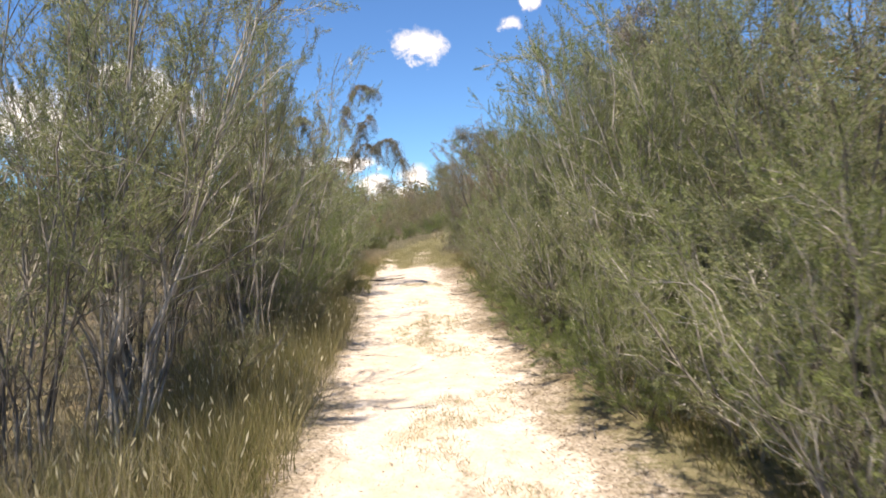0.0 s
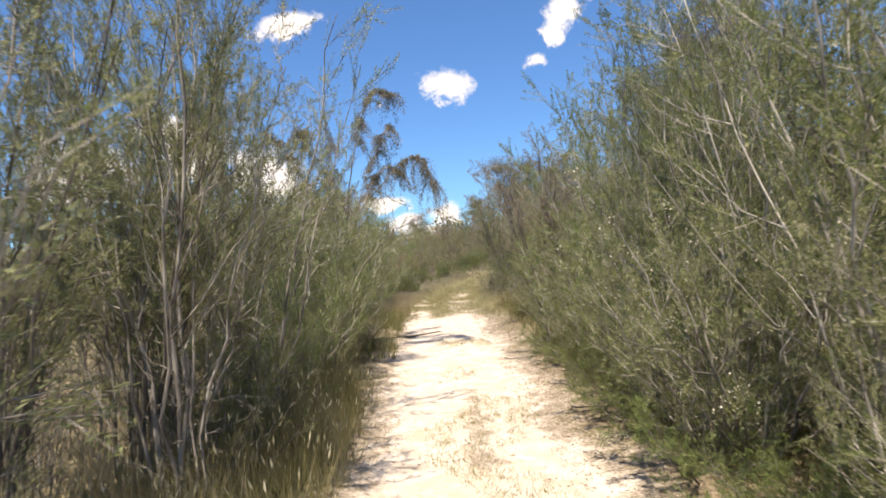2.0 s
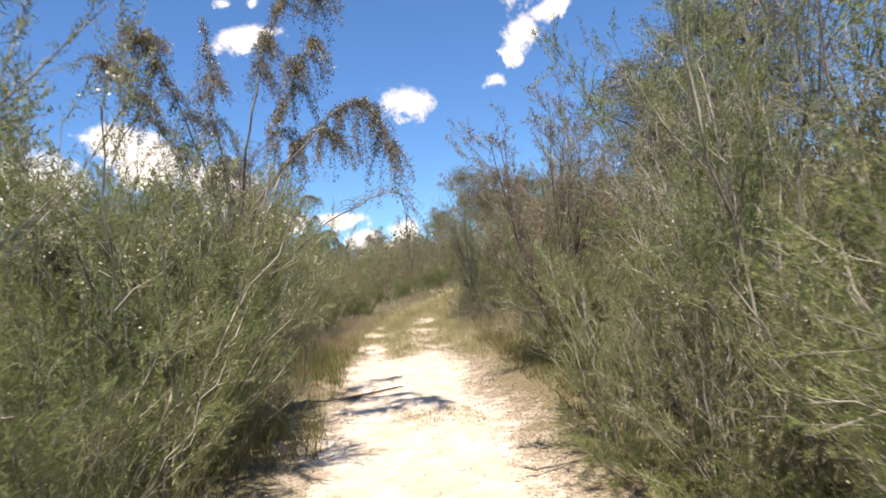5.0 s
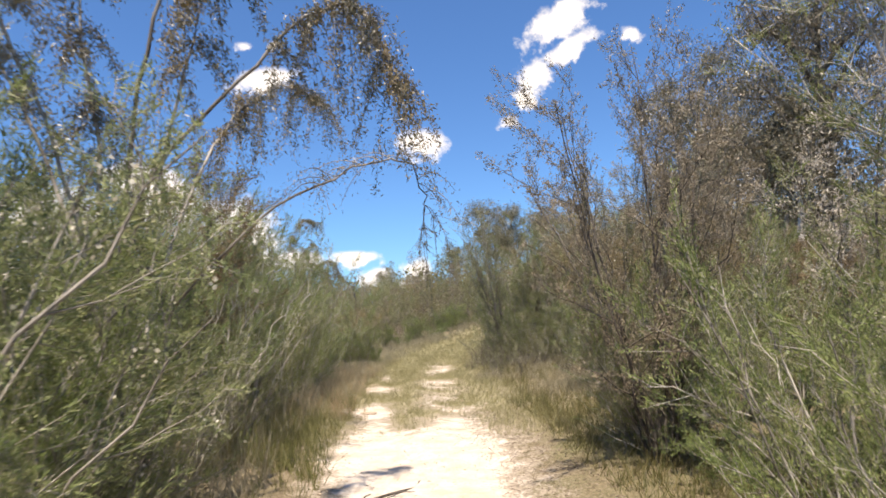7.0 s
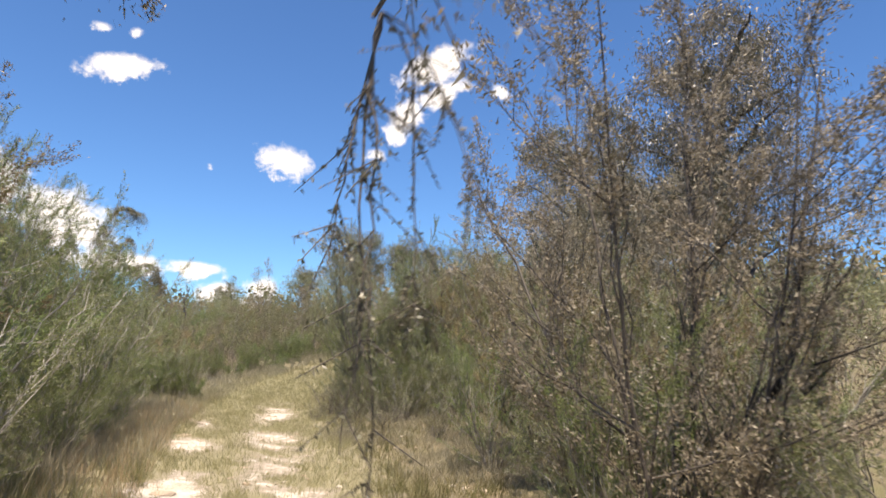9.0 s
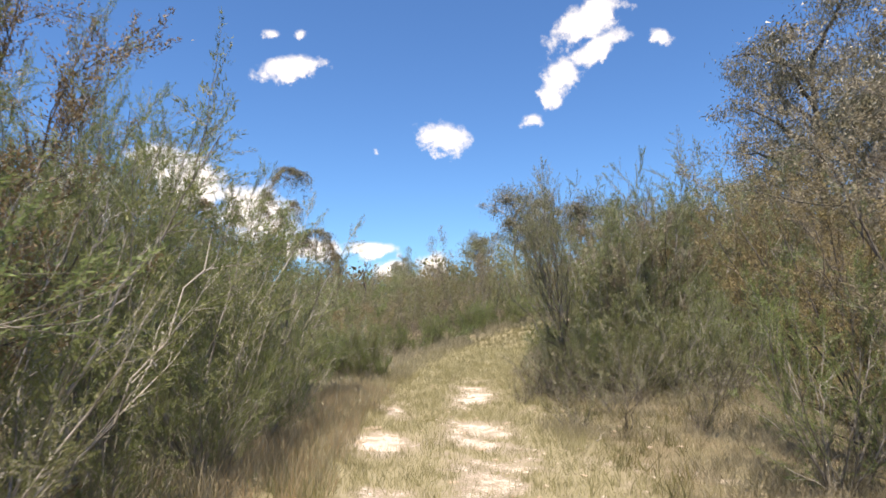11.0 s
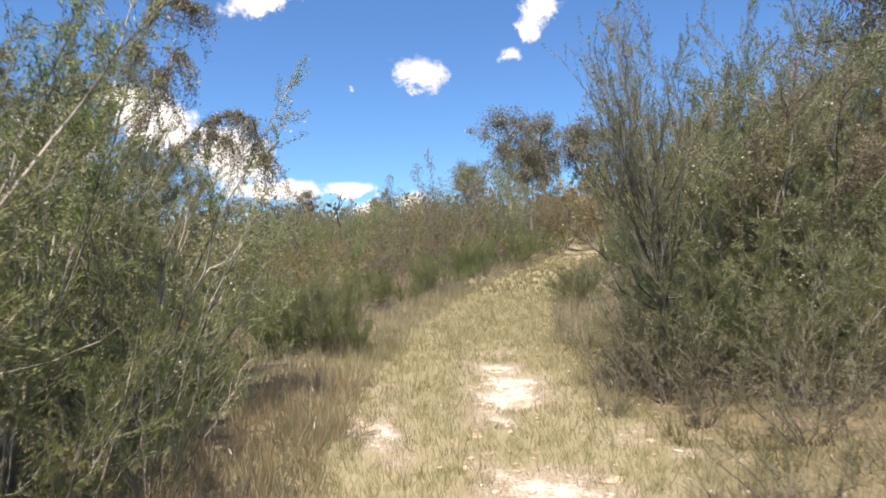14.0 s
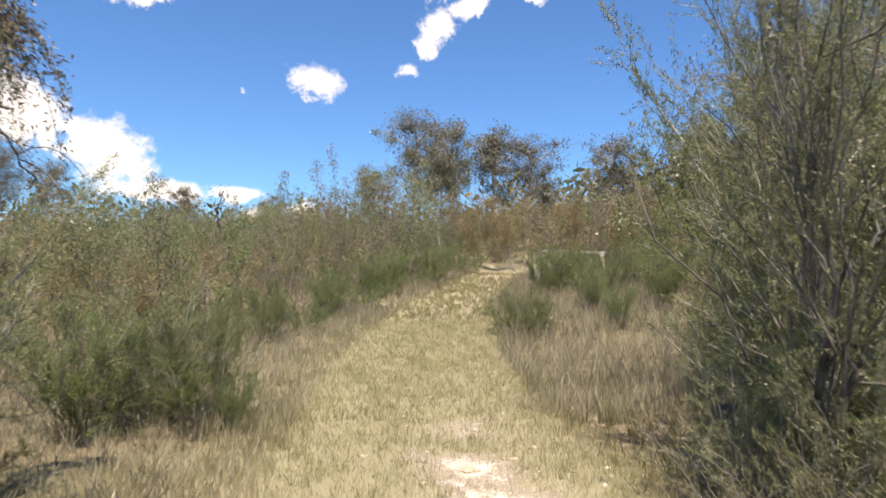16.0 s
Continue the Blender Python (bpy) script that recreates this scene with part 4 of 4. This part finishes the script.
    part("dry_leaves", dry.mesh("dry_leaves", RUST), root, "rust-brown hanging dead leaves")

    # the end of the lowest bough, hanging free beside the walker's line
    hang = tagged(new("hanging_twig"), "thin dark hanging twig with small leaves over the track", "twig")
    top = np.array([0.42, 13.15, 2.3])
    hang.matrix_basis = Matrix.Translation(top)
    for k, (dx, dy, z0) in enumerate([(0.0, -0.03, -0.6), (-0.03, -0.03, -0.3), (0.06, -0.05, -0.36), (0.1, -0.06, -0.24), (-0.02, -0.05, -0.48)]):
        z = np.linspace(0, z0, 14)
        u = np.linspace(0, 1, 14)
        ln = np.stack([dx * u ** 0.6 + 0.012 * np.sin(z * 9 + k), dy * u + 0.01 * np.cos(z * 7 + k), z], 1) + r.normal(size=(14, 3)) * 0.002
        ln[0] = 0
        pile, lv, sides = Pile(), Pile(), []
        pile.put(*tube(ln, np.linspace(0.0019, 0.0006, 14), 4))
        for c in range(20):
            i = r.integers(2, 13)
            e = ln[i] + [r.normal() * 0.03, r.normal() * 0.02, -r.uniform(0.02, 0.06)]
            sides.append(Pile())
            sides[-1].put(*tube(np.array([ln[i], (ln[i] + e) / 2, e]), [0.001, 0.0008, 0.0005], 3))
            m = 14
            base = ln[i] + (e - ln[i]) * r.uniform(0, 1, m)[:, None]
            lv.put(*blades(base, unit(r.normal(size=(m, 3)) + [0, 0, -0.4]), r.uniform(0.005, 0.010, m), r.uniform(0.0025, 0.004, m), r, True))
        stem = part("stem", pile.mesh("stem", DARKBARK), hang)
        for side in sides:
            part("side_twig", side.mesh("side_twig", DARKBARK), stem)
        part("leaves", lv.mesh("leaves", GUM), hang)


drooping_tree()
again = copy_thing(bpy.data.objects["arching_tree"], pose(-2.35, 25.3, float(land(-2.35, 25.3)), 0, 0, 4) @ Matrix.Diagonal((1.0, 1.0, 0.92, 1)))
tagged(again, "small airy tree with drooping twigs among flecked shrubs")


# ---------------------------------------------------------------- grass, litter, stones
def grass(name, label, material, seed, n, area, tall, width, clump=6, lean=0.35, heads=0):
    """Loose tufts of blades over the spots that area() accepts."""
    r = np.random.default_rng(seed)
    x, y = area(r, n)
    x, y = np.repeat(x, clump) + r.normal(size=len(x) * clump) * 0.03, np.repeat(y, clump) + r.normal(size=len(y) * clump) * 0.03
    m = len(x)
    base = np.stack([x, y, land(x, y) - 0.005], 1)
    way = unit(np.stack([r.normal(size=m) * lean, r.normal(size=m) * lean, np.ones(m)], 1))
    h = tall * r.uniform(0.45, 1.25, m)
    v, f = blades(base, way, h, np.full(m, width) * r.uniform(0.7, 1.3, m), r)
    tagged(new(name, mesh_of(name, v, f, material)), label, "grass", kind="stuff")
    if heads:
        k = r.choice(m, heads)
        tip = base[k] + way[k] * h[k][:, None] * 0.9
        v, f = blades(tip, way[k], np.full(heads, 0.065), np.full(heads, 0.011), r, True)
        tagged(new("seed_heads", mesh_of("seed_heads", v, f, SEED)), "pale dry seed heads on tall grass", "grass", kind="stuff")


def band(y0, y1, u0, u1, keep=None):
    def area(r, n):
        y = r.uniform(y0, y1, n)
        u = r.uniform(u0, u1, n)
        x = track(y) + u
        if keep is not None:
            ok = keep(x, y, u, r)
            x, y = x[ok], y[ok]
        return x, y
    return area


grass("dry_grass", "tall bleached grass at the scrub's foot", STRAW, 78, 900, band(0.6, 9, -2.5, -1.0), 0.5, 0.0045, 8, 0.35, 700)
grass("sedge_grass", "tall green grass at the scrub's foot", SEDGE, 79, 700, band(0.6, 9, -2.2, -1.05), 0.45, 0.005, 8, 0.35)
grass("dry_grass", "rusty standing grass at the track's edge", REDSTRAW, 80, 800, band(18.5, 27, -1.9, -0.95), 0.24, 0.005, 7, 0.3)
thin = lambda x, y, u, r: r.uniform(size=len(x)) > bare_amount(x, y) * 1.5 + 0.1
grass("dry_grass", "short yellow dry grass grown over the track", STRAW, 61, 24000, band(16.8, 36, -1.5, 1.7, thin), 0.12, 0.0036, 6, 0.42)
grass("dry_grass", "short yellow dry grass grown over the track", STRAW, 62, 2600, band(36, 45.3, -1.25, 1.35), 0.12, 0.012, 7)
grass("dry_grass", "tall straw-coloured grass at the track's edge", DRYGREY, 74, 900, band(35, 46, -2.6, -1.0), 0.3, 0.012, 7, 0.4)
grass("dry_grass", "tall straw-coloured grass at the track's edge", DRYGREY, 75, 700, band(36, 46, 1.1, 2.6), 0.3, 0.012, 7, 0.4)
grass("sedge_grass", "scattered green tufts of the clearing", SEDGE, 76, 1500, band(18.5, 30, 1.4, 6.0, lambda x, y, u, r: wobble(x + 3, y, 1.5) > 0.1), 0.26, 0.006, 9, 0.4)
grass("dry_grass", "scattered pale tufts of the clearing", STRAW, 77, 700, band(18.5, 30, 1.3, 6.0, lambda x, y, u, r: wobble(x - 5, y, 1.7) > 0.0), 0.28, 0.005, 9, 0.45, 300)
grass("dry_grass", "grey-brown dry grass of the clearing", DRYGREY, 63, 11000, band(18.5, 30, 1.2, 5.5, lambda x, y, u, r: wobble(x, y, 1.9) + 0.7 * wobble(x + 2, y, 4.2) + r.normal(size=len(x)) * 0.25 + (u - 2.5) * 0.25 - bare_amount(x, y) > -0.15), 0.19, 0.0045, 7, 0.55)
grass("dry_grass", "grey-brown dry grass of the clearing", DRYGREY, 64, 3600, band(28, 40, 1.5, 6.5), 0.34, 0.010, 7, 0.4)
grass("dry_grass", "tall straw-coloured grass beside the track", DRYGREY, 65, 5200, band(20, 37, -4.6, -0.95), 0.25, 0.0065, 7, 0.4, 600)
grass("dry_grass", "tall straw-coloured grass beside the track", STRAW, 66, 1300, band(18.5, 29, -1.9, -0.75, lambda x, y, u, r: wobble(x * 2, y, 1.6) + r.normal(size=len(x)) * 0.4 > 0.15), 0.2, 0.005, 7, 0.45)
grass("sedge_grass", "green and straw sedge along the track's edge", SEDGE, 67, 2000, band(2.0, 12, -2.0, -1.0, lambda x, y, u, r: r.uniform(size=len(x)) < (smooth(-0.9, -1.5, u) * 0.9 + 0.06) * smooth(-0.4, 0.5, wobble(x * 2, y, 1.7))), 0.42, 0.005, 8, 0.35, 260)
grass("sedge_grass", "green and straw sedge along the track's edge", SEDGE, 68, 1600, band(12, 20, -2.1, -0.95, lambda x, y, u, r: wobble(x * 2, y, 1.4) + r.normal(size=len(x)) * 0.4 > 0.0), 0.3, 0.006, 8, 0.35)
grass("sedge_grass", "low green and dry grass at the scrub's foot", SEDGE, 69, 2300, band(1.5, 19, 1.25, 2.5), 0.22, 0.006, 7, 0.5)
grass("dry_grass", "sparse dry tufts along the crown of the track", STRAW, 70, 2600, band(2.0, 14, -0.45, 0.65, lambda x, y, u, r: wobble(x, y, 2.6) + wobble(x * 0.3, y, 1.3) * 0.6 - np.abs(u - 0.05) > 0.1), 0.055, 0.005, 7, 0.8)
grass("dry_grass", "dry grass between the bushes of the slope", DRYGREY, 72, 5000, band(29, 48, -16, -2.2), 0.4, 0.016, 6, 0.4)
grass("dry_grass", "dry grass between the bushes of the slope", DRYGREY, 73, 2500, band(30, 48, 4.0, 16), 0.4, 0.016, 6, 0.4)
grass("dry_grass", "dry undergrowth among the scrub", DRYGREY, 71, 3500, band(0.5, 22, -4.5, -1.4), 0.4, 0.008, 6, 0.4)


def far_woods():
    """Low wooded rise behind the scrub."""
    r = np.random.default_rng(95)
    for name, material, n, seed in (("far_woods", OLIVE, 520, 1), ("far_woods", GUM, 420, 2), ("far_woods", RUST, 200, 3)):
        r = np.random.default_rng(95 + seed)
        y = 62 + 110 * r.random(n) ** 1.5
        x = track(52.0) * 0.3 + (r.random(n) - 0.5) * 2.2 * y
        x = np.where(np.abs(x) < 2, x * 3, x)
        k = int(n * 0.75)                       # and on both sides of the walk and behind it
        side = np.where(r.random(k) < 0.5, -1, 1)
        x = np.concatenate([x, 1 + side * (8.5 + 34 * r.random(k) ** 1.5)])
        y = np.concatenate([y, r.uniform(-45, 62, k)])
        x = np.where((x > 4) & (x < 12) & (y > 20) & (y < 62), x + 18, x)
        x = np.where((x < -4) & (x > -12) & (y > 20) & (y < 62), x - 14, x)
        n = len(x)
        tall = r.uniform(1.6, 3.2, n) * (1 + (np.abs(x + 4) > 18) * 0.5) + np.maximum(0, x - 8) * 0.02
        per = 54
        c = np.repeat(np.stack([x, y, land(x, y)], 1), per, 0)
        t = np.repeat(tall, per)
        h = r.random(n * per) ** 0.8
        off = r.normal(size=(n * per, 3)) * (0.42 * t * np.sqrt(np.maximum(0.12, 1 - (h - 0.5) ** 2 * 3)))[:, None] * [1, 1, 0.12]
        base = c + off + np.stack([0 * h, 0 * h, h * t], 1)
        fine = np.where(base[:, 1] < 60, np.where(np.abs(base[:, 0] - 1) < 22, 0.3, 0.55), 1.0)
        v, f = blades(base, unit(r.normal(size=base.shape) + [0, 0, 0.4]), fine * t * r.uniform(0.10, 0.22, len(t)), fine * t * 0.085, r, True)
        tagged(new(name, mesh_of(name, v, f, material)), "low scrub and woodland around the track", "woods", kind="stuff")


far_woods()


def litter(name, label, material, seed, n, area, size):
    r = np.random.default_rng(seed)
    x, y = area(r, n)
    m = len(x)
    base = np.stack([x, y, land(x, y) + 0.004 + r.uniform(0, 0.012, m)], 1)
    way = unit(np.stack([r.normal(size=m), r.normal(size=m), r.normal(size=m) * 0.25], 1))
    v, f = blades(base, way, size * r.uniform(0.4, 1.6, m), size * 0.22 * r.uniform(0.6, 1.4, m), r, True)
    tagged(new(name, mesh_of(name, v, f, material)), label, "litter", kind="stuff")


edge = lambda x, y, u, r: r.uniform(size=len(x)) < 0.06 + 0.9 * smooth(0.5, 1.15, np.abs(u))
litter("leaf_litter", "dry brown leaves and bark flakes on the sand", LITTER, 81, 42000, band(1.5, 19, -2.2, 2.4, edge), 0.028)
litter("leaf_litter", "dry brown leaves and bark flakes on the sand", LITTER, 83, 9000, band(1.5, 19, 0.5, 1.25), 0.026)
litter("leaf_litter", "dry leaves and twigs among the grass", LITTER, 82, 9000, band(18, 32, 0.8, 4.5), 0.03)


def stones():
    r = np.random.default_rng(91)
    pile = Pile()
    bm = bmesh.new()
    bmesh.ops.create_icosphere(bm, subdivisions=1, radius=1.0)
    ico = np.array([v.co[:] for v in bm.verts])
    tri = np.array([[v.index for v in f.verts] for f in bm.faces])
    bm.free()
    for k in range(520):
        y = r.uniform(2, 31) if k < 300 else r.uniform(18, 30)
        u = r.normal() * 0.7 if y < 18 else (0.42 + r.normal() * 0.3 if k % 2 else r.uniform(0.7, 2.4))
        x = float(track(y) + u)
        s = 0.007 + 0.016 * r.random() ** 2 + (0.022 * r.random() ** 3 if y > 18 else 0)
        v = ico * (1 + r.normal(size=(len(ico), 1)) * 0.14) * s * r.uniform(0.7, 1.4, 3) * [1.3, 1, 0.5]
        c, d = np.cos(k), np.sin(k)
        v = v @ np.array([[c, d, 0], [-d, c, 0], [0, 0, 1]])
        pile.put(v + [x, y, float(land(x, y)) + s * 0.15], tri)
    tagged(new("pebbles", pile.mesh("pebbles", STONE)), "pale angular pebbles strewn on the track", "stones", kind="stuff")
    # larger flat stones bedded in the grass
    for k, (x, y, s) in enumerate([(-0.15, 19.4, 0.16), (-0.2, 23.25, 0.17), (1.07, 26.5, 0.07), (-0.07, 24.9, 0.15), (1.29, 26.3, 0.09), (1.45, 27.5, 0.10), (2.4, 31.8, 0.07), (1.0, 22.0, 0.10),
                                   (0.6, 20.6, 0.06), (-0.3, 22.4, 0.10), (-0.15, 22.0, 0.07), (0.05, 22.8, 0.08), (1.9, 21.4, 0.05), (2.0, 24.0, 0.06), (1.7, 20.5, 0.05), (0.9, 23.0, 0.07), (1.2, 24.2, 0.06), (1.05, 25.4, 0.08), (1.6, 25.6, 0.05), (1.5, 23.4, 0.08), (2.5, 22.2, 0.05), (0.8, 24.6, 0.09), (7.6, 44.2, 0.28), (7.1, 44.0, 0.2)]):
        bm = bmesh.new()
        bmesh.ops.create_icosphere(bm, subdivisions=2, radius=1.0)
        for v in bm.verts:
            w = 1 + 0.4 * noise.noise(v.co * 1.5 + Vector((k * 3.1, 0, 0))) + 0.3 * noise.noise(v.co * 4.0 + Vector((0, k * 2.3, 0)))
            v.co = Vector((v.co.x * s * 0.85 * w, v.co.y * s * 0.6 * w, v.co.z * s * 0.14 * w))
        me = bpy.data.meshes.new("flat_stone")
        bm.to_mesh(me)
        bm.free()
        me.materials.append(STONE)
        ob = tagged(new("flat_stone", me), "pale flat stone bedded in the dry grass", "stone", "stones on the track")
        ob.matrix_basis = pose(x, y, float(land(x, y)) + s * 0.02, 0, 0, k * 47)


stones()


def stick(label, x, y, rz, length, rad, seed, bark, lift=0.01, tilt=0.0):
    r = np.random.default_rng(seed)
    ob = tagged(new("fallen_stick"), label, "stick", "fallen sticks")
    u = np.linspace(-0.5, 0.5, 9)
    ln = np.stack([u * length, 0.04 * length * np.sin(u * 5) + r.normal(size=9) * 0.006, np.abs(r.normal(size=9)) * 0.006 + rad], 1)
    p = Pile()
    p.put(*tube(ln, rad * np.linspace(1.1, 0.5, 9), 5))
    part("shaft", p.mesh("shaft", bark), ob)
    for k in range(3):
        q = ln[3 + k * 2]
        p = Pile()
        p.put(*tube(np.array([q, q + [0.06 * length, (-1) ** k * 0.07 * length, 0.02], q + [0.14 * length, (-1) ** k * 0.12 * length, 0.012]]), [rad * 0.5, rad * 0.4, rad * 0.2], 4))
        part("side_twig", p.mesh("side_twig", bark), ob)
    ob.matrix_basis = pose(x, y, float(land(x, y)) + lift, 0, tilt, rz)


stick("dark fallen stick lying across the sandy track", 0.05, 15.1, 32, 1.1, 0.016, 1, DARKBARK)
stick("dark fallen stick lying across the sandy track", -0.45, 14.6, -8, 0.7, 0.012, 2, DARKBARK)
stick("thin dry stick at the track's edge", 1.35, 11.8, 8, 0.6, 0.009, 3, BARK)
stick("thin dry stick at the track's edge", 1.3, 4.2, 70, 0.35, 0.006, 4, BARK)
stick("thin dry stick at the track's edge", 1.55, 8.9, -20, 0.5, 0.008, 5, BARK)
stick("pale fallen stick in the dry grass", 2.3, 22.0, 60, 0.5, 0.008, 6, PALEBARK)


def barrier():
    """A low timber rail barrier half hidden in the scrub."""
    root = tagged(new("wooden_barrier"), "weathered pale timber post and rail barrier", "fence")
    x0, y0 = 9.75, 40.7
    root.matrix_basis = Matrix.Translation((x0, y0, float(land(x0, y0))))

    def beam(name, size, at, rz=0.0, wood=PALEBARK):
        bm = bmesh.new()
        bmesh.ops.create_cube(bm, size=1.0)
        for v in bm.verts:
            v.co = Vector((v.co.x * size[0], v.co.y * size[1], v.co.z * size[2]))
        bmesh.ops.bevel(bm, geom=bm.edges[:], offset=0.012, segments=1, affect="EDGES")
        me = bpy.data.meshes.new(name)
        bm.to_mesh(me)
        bm.free()
        me.materials.append(wood)
        ob = part(name, me, root)
        ob.matrix_basis = pose(*at, 0, 0, rz)

    beam("post", (0.14, 0.14, 0.95), (0, 0, 0.42))
    beam("post", (0.14, 0.14, 0.95), (-2.0, 0.1, 0.36), 0, STEMBARK)
    beam("rail", (2.5, 0.08, 0.08), (-0.75, 0.03, 0.86), -2, STEMBARK)


barrier()
